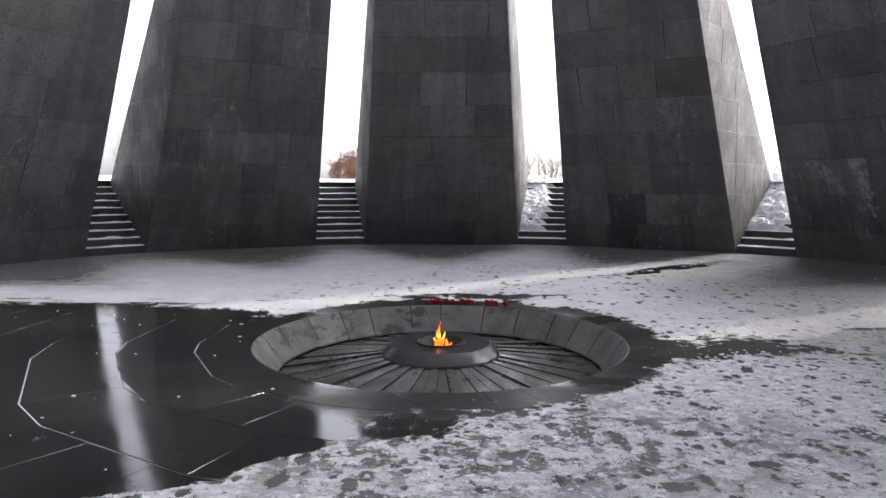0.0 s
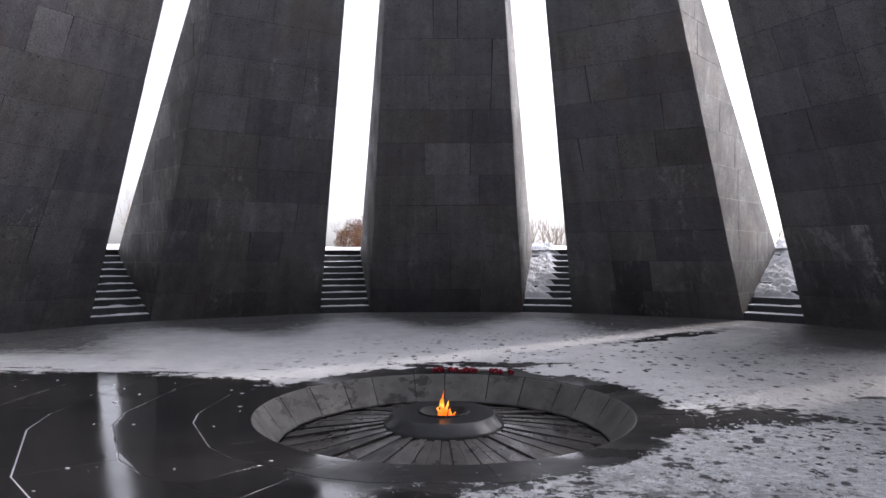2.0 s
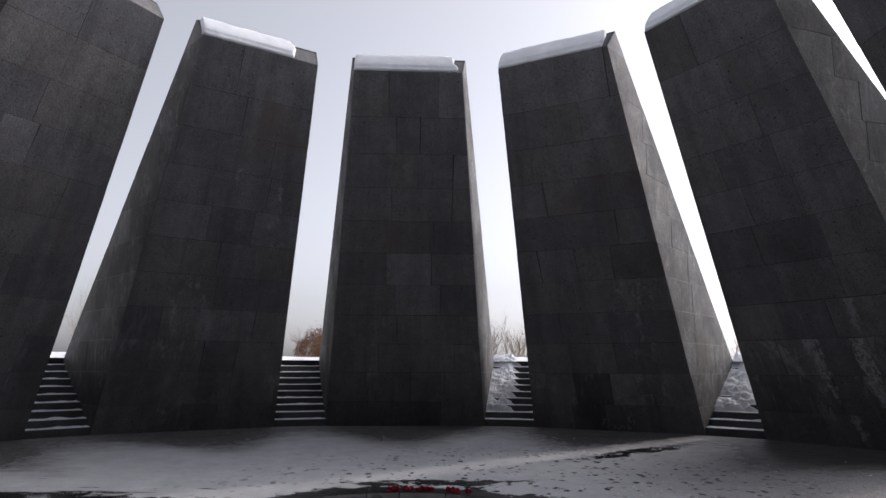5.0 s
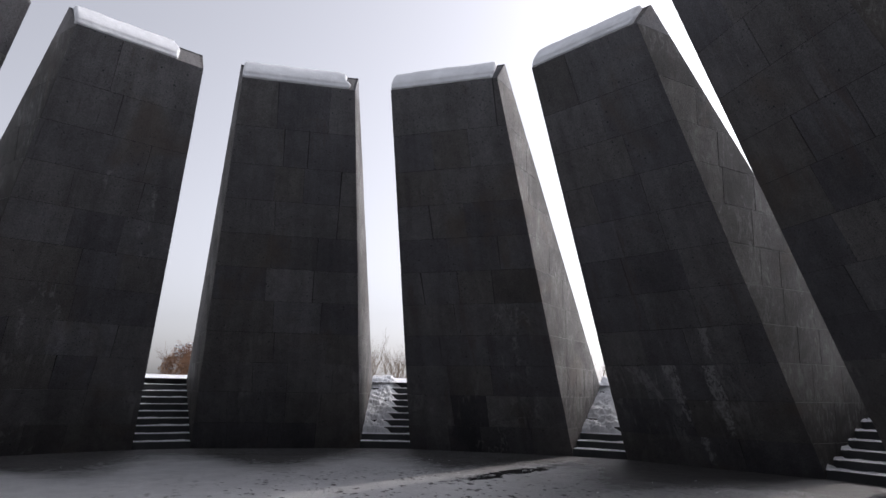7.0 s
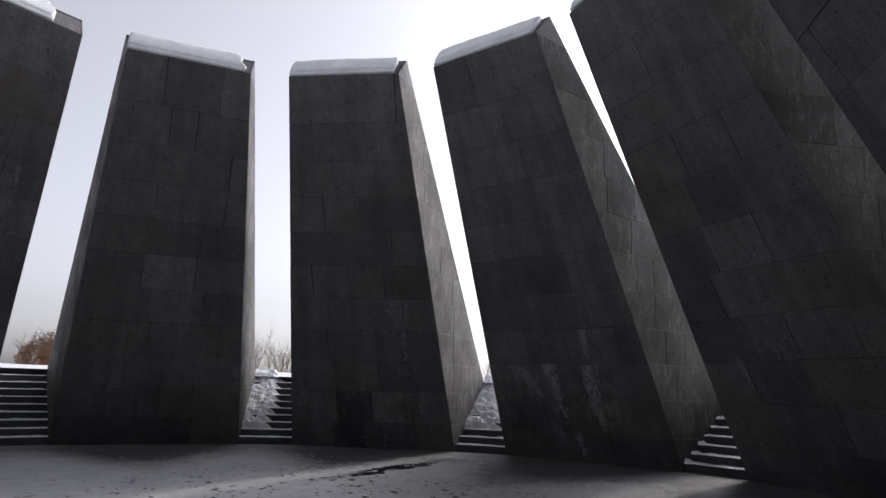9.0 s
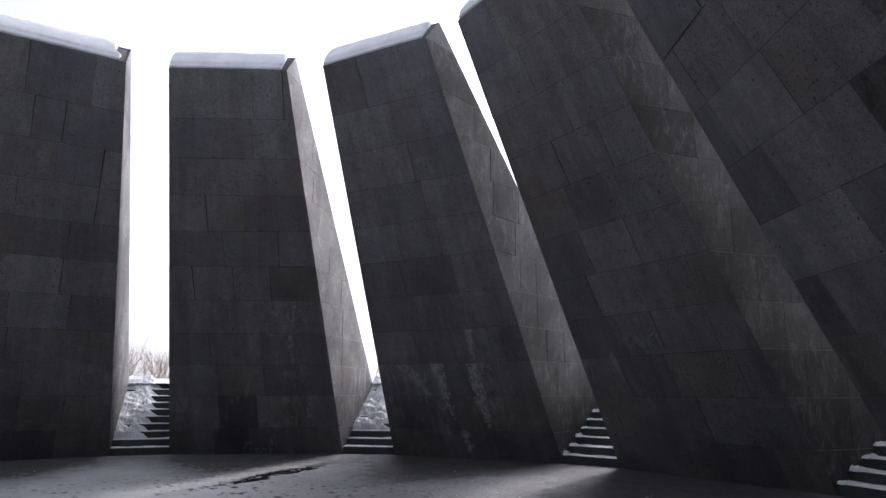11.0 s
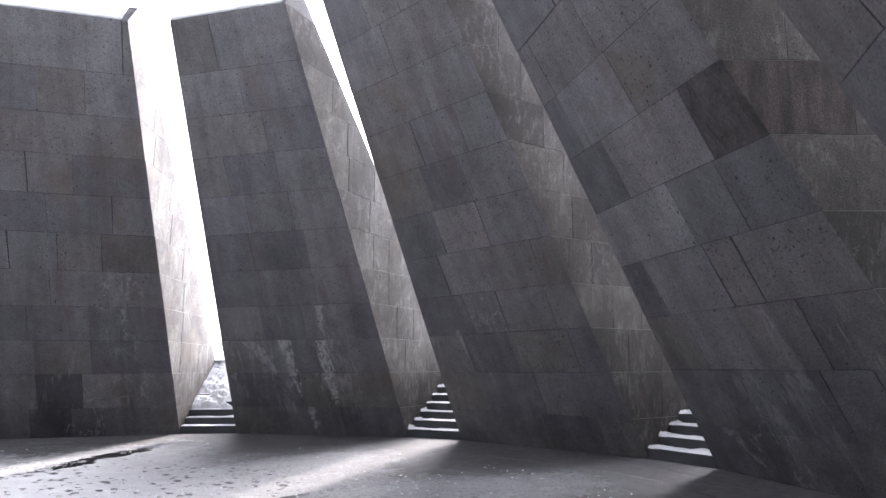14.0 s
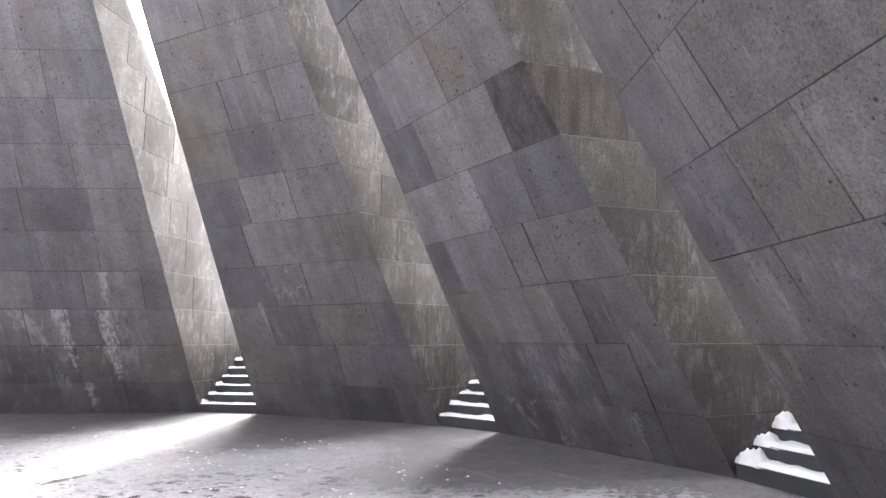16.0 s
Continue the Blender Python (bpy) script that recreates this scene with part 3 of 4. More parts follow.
def build_slab(k):
    rng = random.Random(100 + k)
    root = new("memorial_slab")
    root.matrix_world = around(TURN + 30 * k)
    tagged(root, "tall leaning dark basalt slab clad in large dressed blocks", "slab", "ring of leaning slabs")
    slab_core(root, 0.006)
    n_in = Vector((0, -H_IN, -(R_BASE - R_TOP))).normalized()
    joint, bed = 0.0035, 0.004
    beds = courses(k)
    for row, (z0, z1) in enumerate(zip(beds, beds[1:])):
        za, zb = z0 + joint, z1 - joint
        ra, rb = r_in(za), r_in(zb)
        wa, wb = half(ra, za), half(rb, zb)
        cuts = slab_cuts(rng, k, row, -(wa + wb) / 2, (wa + wb) / 2)
        wide = [0.011 if any(o[:2] == (k, row) and abs(o[2] - c) < 0.01 for o in OPEN) else joint for c in cuts]
        for i, (x0, x1) in enumerate(zip(cuts, cuts[1:])):
            first, last = i == 0, i == len(cuts) - 2
            lean = rng.uniform(-0.012, 0.012)
            g0, g1 = wide[i], wide[i + 1]
            quad = [(-wa if first else x0 + g0, ra, za), (wa if last else x1 - g1, ra, za), (wb if last else x1 - g1 + lean, rb, zb), (-wb if first else x0 + g0 + lean, rb, zb)]
            v, f = piece(quad, n_in, 0.06, rng.choice((0.0, 0.0, 0.003, 0.006, 0.011)), rng.uniform(0.002, 0.006))
            mat = M_STONE
            if any(p[:2] == (k, row) and x0 < p[2] < x1 for p in PALE):
                mat = M_PALE
            elif any(p[:2] == (k, row) and x0 < p[2] < x1 for p in DARK):
                mat = M_DARK
            link("block", v, f, M_BROWN if k == 4 and last and row == 5 else mat, root)
    for s in (-1, 1):
        # corners of the side's plane give its normal
        p = [Vector((s * half(r, z), r, z)) for r, z in ((r_in(0), 0), (r_out(2), 2), (r_in(8), 8))]
        nrm = (p[1] - p[0]).cross(p[2] - p[0]).normalized()
        nrm = nrm if nrm.x * s > 0 else -nrm
        for row, (z0, z1) in enumerate(zip(beds, beds[1:])):
            za, zb = z0 + bed, z1 - bed
            zm = (za + zb) / 2
            cuts = splits(rng, r_in(zm), r_out(zm), 0.6, 1.15)
            for i, (q0, q1) in enumerate(zip(cuts, cuts[1:])):
                first, last = i == 0, i == len(cuts) - 2
                a0 = r_in(za) if first else q0 + bed
                b0 = r_in(zb) if first else q0 + bed
                a1 = r_out(za) if last else q1 - bed
                b1 = r_out(zb) if last else q1 - bed
                quad = [(s * half(a0, za), a0, za), (s * half(a1, za), a1, za), (s * half(b1, zb), b1, zb), (s * half(b0, zb), b0, zb)]
                if s < 0:
                    quad = [quad[1], quad[0], quad[3], quad[2]]
                v, f = piece(quad, nrm, 0.06, rng.choice((0.0, 0.0, 0.002, 0.004)), rng.uniform(0.002, 0.005))
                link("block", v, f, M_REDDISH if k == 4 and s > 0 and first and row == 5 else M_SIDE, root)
    # coping stones of the sloping top, and the little triangles at its ends
    a, b = (R_TOP, H_IN), (R_OUT_TOP, H_OUT)
    n_top = Vector((0, -(b[1] - a[1]), b[0] - a[0])).normalized()
    wa, wb = half(*a), half(*b)
    for x0, x1 in ((-1.0, -0.38), (-0.38, 0.3), (0.3, 1.0)):
        quad = [(x0 * wa, a[0], a[1]), (x1 * wa - 0.006, a[0], a[1]), (x1 * wb - 0.006, b[0], b[1]), (x0 * wb, b[0], b[1])]
        v, f = piece(quad, n_top, 0.08, 0.0, 0.012)
        link("coping_stone", v, f, M_STONE, root)
    for s in (-1, 1):
        tri = [(s * wa, a[0], a[1]), (s * wb, b[0], b[1]), (s * half(r_out(H_IN), H_IN), r_out(H_IN), H_IN)]
        tri2 = [(p[0] - s * 0.06, p[1], p[2]) for p in tri]
        f = [(0, 1, 2), (3, 5, 4), (0, 3, 4, 1), (1, 4, 5, 2), (2, 5, 3, 0)]
        link("end_stone", tri + tri2, f if s < 0 else [tuple(reversed(q)) for q in f], M_STONE, root)
    return root


def snow_cap(k, lo, hi):
    """Snow lying along a slab's sloping top, from share lo to share hi of its width."""
    rng = random.Random(500 + k)
    prof = [(6.61, 8.75), (6.555, 8.765), (6.54, 8.83), (6.578, 8.865), (6.558, 8.895), (6.575, 8.95), (6.64, 9.05), (6.72, 9.17), (6.80, 9.27), (6.89, 9.345), (7.0, 9.36), (7.08, 9.29), (7.10, 9.17)]
    n = 90
    bm = bmesh.new()
    rows = []
    for i in range(n + 1):
        u = i / n
        x = (lo + (hi - lo) * u) * half(6.8, 9.0)
        ends = min(1.0, (min(u, 1 - u) * n / 1.6)) ** 0.5
        ring = []
        for j, (r, z) in enumerate(prof):
            q = noise.noise(Vector((x * 1.3 + k * 7, r * 3, z * 3))) * 0.05 + noise.noise(Vector((x * 4 + k, r * 7, z * 7))) * 0.04 + noise.noise(Vector((x * 11 + k, r * 9, z * 9))) * 0.025
            base = Vector((x, 6.86, 8.98))
            p = Vector((x, r, z))
            wob = 0.12 * noise.noise(Vector((k * 3.0, z * 4, r * 3))) if u > 0.5 else 0.05 * noise.noise(Vector((k * 5.0, z * 4, r * 3)))
            p = base + (p - base) * ((0.84 + 0.16 * ends) * (0.95 + q))
            p.z -= 0.008
            p.x += wob * (1 if u > 0.5 else -0.3) * u
            ring.append(bm.verts.new(p))
        rows.append(ring)
    for p, q in zip(rows, rows[1:]):
        for j in range(len(prof) - 1):
            bm.faces.new((p[j], p[j + 1], q[j + 1], q[j]))
    bm.faces.new(list(reversed(rows[0])))
    bm.faces.new(rows[-1])
    bmesh.ops.recalc_face_normals(bm, faces=bm.faces)
    ob = part("snow_cap", bm, M_SNOW, None, "", True)
    ob.matrix_world = around(TURN + 30 * k)
    tagged(ob, "thick rounded bank of snow lying on a slab's top", "snow", "snow on the slabs", "stuff")


CAPS = {-1: (-0.98, 0.55), 0: (-0.97, 0.82), 1: (-0.97, 0.90), 2: (-0.96, 0.88), 3: (-0.95, 0.8), 4: (-0.9, 0.9), 5: (-0.9, 0.85)}

# ---- stairs in the gaps ----
GAP_R, RISE, TREAD, STEPS = 11.69, 0.19, 0.30, 10


def gap_half(r):
    return 0.745 + 0.034 * (r - GAP_R)


def build_stairs(k):
    """Steps that climb out between slab k and the next one."""
    root = new("stairs")
    root.matrix_world = around(TURN + 15 + 30 * k)
    tagged(root, "dark stone steps climbing outward between two slabs, dusted with snow", "stairs", "stairs in the gaps")
    for i in range(STEPS):
        r0, r1 = GAP_R + i * TREAD, GAP_R + (i + 1) * TREAD + 0.03
        z1 = (i + 1) * RISE
        h = gap_half(r0)
        bm = bmesh.new()
        bmesh.ops.create_cube(bm, size=1)
        bmesh.ops.scale(bm, vec=(2 * h, r1 - r0, RISE + 0.05), verts=bm.verts)
        bmesh.ops.translate(bm, vec=(0, (r0 + r1) / 2, z1 - (RISE + 0.05) / 2), verts=bm.verts)
        bmesh.ops.bevel(bm, geom=bm.edges[:], offset=0.008, segments=1, affect="EDGES")
        part("step", bm, M_STEP, root)
    return root


def snow_strip(k):
    """Thin uneven snow on every tread."""
    verts, faces = [], []
    deep = 1.6 if k in (3, 4) else 1.1
    for i in range(STEPS - 1):
        z = (i + 1) * RISE
        r0, r1 = GAP_R + i * TREAD + 0.012, GAP_R + (i + 1) * TREAD
        h = gap_half(r0) - 0.01
        nx = 16
        for u in range(nx + 1):
            x = -h + 2 * h * u / nx
            thick = deep * (0.012 + 0.020 * max(0, noise.noise(Vector((x * 2.2, i * 3.1, k * 5.7)))) + 0.012 * noise.noise(Vector((x * 7, i * 3.1, k * 5.7))))
            back = deep * (0.035 * max(0.0, noise.noise(Vector((x * 3.0 + 9, i * 2.7, k * 4.1)))) + 0.006)
            edge = 0.02 * abs(noise.noise(Vector((x * 5.0 + 3, i, k))))
            verts += [(x, r0 + edge, z - 0.004), (x, r0 + edge + 0.045, z + thick), (x, r1 - 0.08, z + thick * 1.3), (x, r1, z + thick + back)]
        b = i * (nx + 1) * 4
        for u in range(nx):
            for j in range(3):
                p = b + u * 4 + j
                faces.append((p, p + 4, p + 5, p + 1))
    ob = link("snow_on_steps", verts, faces, M_SNOW, None, "", True)
    ob.matrix_world = around(TURN + 15 + 30 * k)
    tagged(ob, "thin strips of white snow along the stair treads", "snow", "snow on the steps", "stuff")


def snow_drift(k, first, share):
    """A lumpy drift that buries one side of a flight from a given step upward."""
    nx, ny = 64, 130
    y0, y1 = GAP_R + first * TREAD, GAP_R + STEPS * TREAD + 0.6
    verts, faces = [], []
    for j in range(ny + 1):
        v = j / ny
        r = y0 + (y1 - y0) * v
        h = gap_half(r)
        reach = -h + 2 * h * (share(v) + 0.10 * noise.noise(Vector((r * 2.4, k * 3.3, 0))) + 0.05 * noise.noise(Vector((r * 7, k, 0))))
        for i in range(nx + 1):
            u = i / nx
            x = -h + (reach + h) * u
            slope = (r - GAP_R) * RISE / TREAD + 0.10
            slope = min(slope, GROUND_Z + 0.05)
            lump = 0.06 * noise.noise(Vector((x * 2.2, r * 2.6, k))) + 0.08 * noise.noise(Vector((x * 5.5, r * 7, k))) + 0.06 * abs(noise.noise(Vector((x * 11, r * 13, k)))) + 0.025 * noise.noise(Vector((x * 25, r * 27, k)))
            fall = min(1.0, (1 - u) / 0.35) ** 0.6
            toe = min(1.0, v * 16)
            verts.append((x, r, slope + (0.10 + lump) * fall * toe - 0.22 * (1 - fall * toe)))
    for j in range(ny):
        for i in range(nx):
            p = j * (nx + 1) + i
            faces.append((p, p + 1, p + nx + 2, p + nx + 1))
    ob = link("snow_drift", verts, faces, M_SNOW, None, "", True)
    ob.matrix_world = around(TURN + 15 + 30 * k)
    tagged(ob, "lumpy white snow drift sliding down the stairs", "snow", "drifts on the stairs", "stuff")


def snow_heaps(k, count):
    """Small heaps left at the ends of the treads."""
    rng = random.Random(40 + k)
    bm = bmesh.new()
    big = k == 4
    for i in range(count):
        z = (i + 1) * RISE - 0.006
        r0, r1 = GAP_R + i * TREAD, GAP_R + (i + 1) * TREAD
        left = -gap_half(r0) - 0.01
        tall, wide = (rng.uniform(0.13, 0.19), rng.uniform(0.40, 0.55)) if big else (rng.uniform(0.05, 0.10), rng.uniform(0.16, 0.30))
        crest = rng.uniform(0.05, 0.18) * wide
        nx, ny = 26, 14
        rows = []
        for j in range(ny + 1):
            v = j / ny
            row = []
            for q in range(nx + 1):
                u = q / nx
                x = left + wide * u
                y = r0 - 0.02 + (r1 - r0 + 0.02) * v
                fall = math.exp(-((wide * u - crest) / (wide * 0.34)) ** 2) * (1 - u) ** 0.4
                front = min(1.0, v / 0.22) ** 0.55
                rough = 1 + 0.55 * noise.noise(Vector((x * 9, y * 9, i + k * 3.0))) + 0.35 * noise.noise(Vector((x * 24, y * 24, i + k * 3.0)))
                row.append(bm.verts.new((x, y + 0.03 * noise.noise(Vector((x * 12, 3.0, i))), z + tall * fall * front * rough)))
            rows.append(row)
        for p, q in zip(rows, rows[1:]):
            for j in range(nx):
                bm.faces.new((p[j], p[j + 1], q[j + 1], q[j]))
    ob = part("snow_heap", bm, M_SNOW, None, "", True)
    ob.matrix_world = around(TURN + 15 + 30 * k)
    tagged(ob, "small heaps of snow at the ends of stair treads", "snow", "heaps on the stairs", "stuff")


for k in range(-6, 6):
    build_slab(k)
for k, (lo, hi) in CAPS.items():
    snow_cap(k, lo, hi)
for k in range(-6, 6):
    build_stairs(k)
    snow_strip(k)
snow_drift(0, 1.0, lambda v: 0.66 - 0.25 * abs(v - 0.4))
snow_drift(1, 2.0, lambda v: 0.86 + 0.3 * v)
for k, c in ((2, 6), (3, 5), (4, 4)):
    snow_heaps(k, c)


# ---- floor and flame pit ----
# the paving rings have twelve long and twelve short sides, in step with the slabs
LONG, SHORT, CORNER = 21.2, 8.8, 9.6


def polygon_r(azimuth, r):
    """The many-sided ring has its corners at radius r."""
    d = (azimuth - CORNER) % 30.0
    side, d = (SHORT, d) if d < SHORT else (LONG, d - SHORT)
    return r * math.cos(radians(side / 2)) / math.cos(radians(d - side / 2))


def ring_point(azimuth, r, lift=0.0):
    q = polygon_r(azimuth, r)
    return (q * math.sin(radians(azimuth)), q * math.cos(radians(azimuth)), floor_z(q) + lift)


def arc(a0, a1, fine=False):
    """Azimuths from a0 to a1 with every corner of the ring between them."""
    if fine:
        return list(np.linspace(a0, a1, 7))
    corners = [CORNER + 30.0 * j + d for j in range(-1, 15) for d in (0.0, SHORT)]
    return [a0] + [c for c in corners if a0 + 0.3 < c < a1 - 0.3] + [a1]


def paving_stone(a0, a1, lo, hi, lift, round_inside=False):
    """One stone of a ring: eased rim, upright sides. Returns verts and faces."""
    ga, gb = math.degrees(0.0008 / lo), math.degrees(0.0008 / hi)
    if round_inside:
        inside = [(lo * math.sin(radians(a)), lo * math.cos(radians(a)), floor_z(lo)) for a in arc(a0 + ga, a1 - ga, True)]
    else:
        inside = [ring_point(a, lo) for a in arc(a0 + ga, a1 - ga)]
    loop = [Vector(p) for p in inside + [ring_point(a, hi) for a in reversed(arc(a0 + gb, a1 - gb))]]
    mid = sum(loop, Vector()) / len(loop)
    m = len(loop)
    top = [p + (mid - p).normalized() * 0.0025 + Vector((0, 0, lift)) for p in loop]
    rim = [p + Vector((0, 0, lift - 0.003)) for p in loop]
    low = [p - Vector((0, 0, 0.07)) for p in loop]
    faces = [tuple(reversed(range(m)))]
    for j in range(m):
        q = (j + 1) % m
        faces += [(j, q, m + q, m + j), (m + j, m + q, 2 * m + q, 2 * m + j)]
    return top + rim + low, faces


# bedding sheet: seen in the joints, filled with packed snow
bm = bmesh.new()
lathe(bm, [(PIT_R + 0.05, floor_z(PIT_R) - 0.006), (3.7, floor_z(3.7) - 0.006), (6.0, floor_z(6.0) - 0.003), (9.0, floor_z(9.0) - 0.003), (12.6, -0.003)], 96)
joint_mat = Nodes("snow_in_joints")
jf = joint_mat.ramp(joint_mat.noise(1.8, 5, 0.6), 0.36, 0.50)
jf = joint_mat.math("MULTIPLY", jf, joint_mat.math("SUBTRACT", 1.0, joint_mat.near((3.5, -0.6, 0.0), (2.0, 1.7, 3.0), 0.3)))
M_JOINT = joint_mat.done(joint_mat.mix(jf, (0.06, 0.06, 0.06), (0.55, 0.56, 0.58)), 0.7)
bmesh.ops.recalc_face_normals(bm, faces=bm.faces)
floor = part("floor", bm, M_JOINT)
tagged(floor, "round dark stone floor, wet and partly under trodden snow", "floor", "", "structure")

bm = bmesh.new()
lathe(bm, [(r, floor_z(r) + 0.006) for r in (PIT_R + 0.03, 3.0, 3.7, 6.0, 8.0, 10.0, 11.3, 12.0)], 128)
for f in bm.faces:
    f.normal_update()
    if f.normal.z < 0:
        f.normal_flip()
layer = part("snow_layer", bm, M_LAYER)
tagged(layer, "thin trodden grey snow with footprints on the paving", "snow", "", "stuff")

RINGS = [PIT_R, 2.97, 3.79, 4.60, 5.46, 6.2, 6.95, 7.75, 8.55, 9.35, 10.15, 10.95, 11.75, 12.6]
rng = random.Random(5)
rest_v, rest_f = [], []
for i, (ra, rb) in enumerate(zip(RINGS, RINGS[1:])):
    # upright joints: at the corners in one ring, halfway along the long sides in the next
    ends = (CORNER, CORNER + SHORT) if i % 2 == 0 else (CORNER - 8.0, CORNER + SHORT + 4.0)
    ends = [e + 30.0 * k for k in range(12) for e in ends]
    for a0, a1 in zip(ends, ends[1:] + [ends[0] + 360.0]):
        v, f = paving_stone(a0, a1, ra + (0.0 if i == 0 else 0.007), rb - 0.007, rng.uniform(-0.0008, 0.0012), i == 0)
        if i < 9:
            link("paving_stone", v, f, M_FLOOR, floor)
        else:
            b = len(rest_v)
            rest_v += v
            rest_f += [tuple(b + q for q in face) for face in f]
outer = link("outer_paving", rest_v, rest_f, M_FLOOR, floor)
outer["kind"] = "stuff"


def flame_pit():
    root = new("flame_pit")
    tagged(root, "round sunken pit of grey stone panels round a flame", "fire pit")
    # leaning wall panels
    n = 24
    wrng = random.Random(14)
    ends = [2 * math.pi * (i + wrng.uniform(-0.16, 0.16)) / n for i in range(n)]
    ends.append(ends[0] + 2 * math.pi)
    for a0, a1 in zip(ends, ends[1:]):
        bm = bmesh.new()
        a0, a1 = a0 + 0.003, a1 - 0.003
        prof = [(PIT_R + 0.015, PIT_Z - 0.004), (PIT_R - 0.015, PIT_Z - 0.006), (PIT_R - 0.035, PIT_Z - 0.025), (2.06, -0.615), (2.06, -0.64), (2.5, -0.66)]
        lathe(bm, prof, 6, a0, a1)
        bmesh.ops.recalc_face_normals(bm, faces=bm.faces)
        for f in bm.faces:
            if f.normal.dot(Vector((f.calc_center_median().x, f.calc_center_median().y, 0))) > 0 and f.calc_center_median().length < 2.3:
                f.normal_flip()
        part("wall_panel", bm, M_WALL, root)
    # near-black bottom: paints the shade in the gap below the wall panels
    bm = bmesh.new()
    lathe(bm, [(0.3, -0.86), (2.6, -0.86), (2.6, -0.3)], 64)
    part("pit_bottom", bm, M_BLACK, root)
    # fan of long stones that rise to the hub
    rng = random.Random(8)
    n = 56
    for i in range(n):
        a0, a1 = 360 / n * i, 360 / n * (i + 1)
        z = 0.0 if i % 2 else 0.018
        tilt = rng.uniform(-0.008, 0.008)
        p = []
        for a, r, zz in ((a0, 0.66, -0.455), (a1, 0.66, -0.455), (a1, 2.05, -0.665), (a0, 2.05, -0.665)):
            d = math.degrees(0.003 / r) * (1 if a == a0 else -1)
            p.append((r * math.sin(radians(a + d)), r * math.cos(radians(a + d)), zz + z + tilt))
        v, f = piece(p[::-1], (0, 0, 1), 0.08, 0.0, 0.006)
        link("fan_stone", v, f, M_FAN, root)
    bm = bmesh.new()
    lathe(bm, [(0.755, -0.50), (0.755, -0.435), (0.745, -0.422), (0.645, -0.312), (0.632, -0.302), (0.325, -0.30), (0.31, -0.31), (0.30, -0.34)], 64)
    bmesh.ops.recalc_face_normals(bm, faces=bm.faces)
    hub = part("hub", bm, M_HUB, root, "polished dark stone ring")
    for f in hub.data.polygons:
        f.use_smooth = f.normal.z < 0.95
    bm = bmesh.new()
    lathe(bm, [(0.33, -0.302), (0.33, -0.285), (0.315, -0.278), (0.285, -0.285), (0.25, -0.36), (0.1, -0.40), (0.001, -0.40)], 48)
    bmesh.ops.recalc_face_normals(bm, faces=bm.faces)
    part("burner_bowl", bm, M_METAL, root, "dark metal burner bowl", True)


flame_pit()


def flame():
    n = Nodes("burning_gas")
    z = n.xyz()[2]
    f = n.math("ADD", n.ramp(z, -0.36, 0.0), n.math("MULTIPLY", n.math("SUBTRACT", n.noise(9.0, 4), 0.5), 0.9))
    col = n.colours(f, [(0.0, (1.0, 0.12, 0.005)), (0.35, (1.0, 0.45, 0.06)), (0.6, (1.0, 0.20, 0.01)), (1.0, (0.9, 0.09, 0.005))])
    n.put(col, n.bsdf.inputs["Emission Color"])
    n.bsdf.inputs["Emission Strength"].default_value = 0.75
    n.done((0.2, 0.05, 0.01), 0.8)
    rng = random.Random(3)
    root = new("flame")
    tagged(root, "small orange gas flame burning in the bowl", "flame")
    for x, y, h, w, lean in ((-0.03, 0.0, 0.32, 0.034, 0.0), (0.015, 0.02, 0.24, 0.030, 0.02), (0.07, -0.01, 0.13, 0.032, 0.03), (-0.06, 0.02, 0.17, 0.024, -0.01), (0.0, -0.04, 0.15, 0.036, 0.02), (0.11, 0.0, 0.08, 0.024, 0.02), (-0.02, 0.03, 0.38, 0.016, 0.01)):
        bm = bmesh.new()
        rows = []
        for i in range(13):
            v = i / 12
            r = w * (0.55 + 1.6 * v * (1 - v)) * (1 - v) ** 0.6 * (1 + 0.35 * noise.noise(Vector((x * 30, v * 5, 1))))
            cx = x + lean * v + 0.05 * v * noise.noise(Vector((x * 20, v * 4, 5)))
            cy = y + 0.04 * v * noise.noise(Vector((x * 20, v * 4, 9)))
            rows.append([bm.verts.new((cx + r * math.cos(q * math.pi / 5) * (1 + 0.3 * noise.noise(Vector((q, v * 4, x * 9)))), cy + 0.6 * r * math.sin(q * math.pi / 5), -0.37 + h * v * 0.9)) for q in range(10)])
        for p, q in zip(rows, rows[1:]):
            for j in range(10):
                bm.faces.new((p[j], p[(j + 1) % 10], q[(j + 1) % 10], q[j]))
        part("flame_tongue", bm, n.mat, root, "", True)


flame()


def carnation(x, y, turn):
    root = new("carnation")
    z = floor_z(math.hypot(x, y))
    root.matrix_world = pose(x, y, z, 0, 0, turn)
    tagged(root, "cut red carnation lying on the pit's stone rim", "flower", "flowers on the rim")
    rng = random.Random(int(turn))
    bm = bmesh.new()
    for i in range(26):
        a, b = rng.uniform(0, 2 * math.pi), rng.uniform(-0.9, 1.0)
        c = Vector((0.028 * math.cos(a), 0.03 * b, 0.036 + 0.028 * math.sin(a)))
        m = Matrix.Translation(c) @ Euler((rng.uniform(0, 6), rng.uniform(0, 6), rng.uniform(0, 6))).to_matrix().to_4x4() @ Matrix.Diagonal((0.024, 0.018, 0.006, 1))
        bmesh.ops.create_icosphere(bm, subdivisions=1, radius=1, matrix=m)
    part("flower_head", bm, M_RED, root, "crumpled red petals")
    bm = bmesh.new()
    bmesh.ops.create_cone(bm, segments=6, radius1=0.004, radius2=0.004, depth=0.3, matrix=pose(0, 0.17, 0.010, 90, 0, 0))
    part("stem", bm, M_STEM, root)


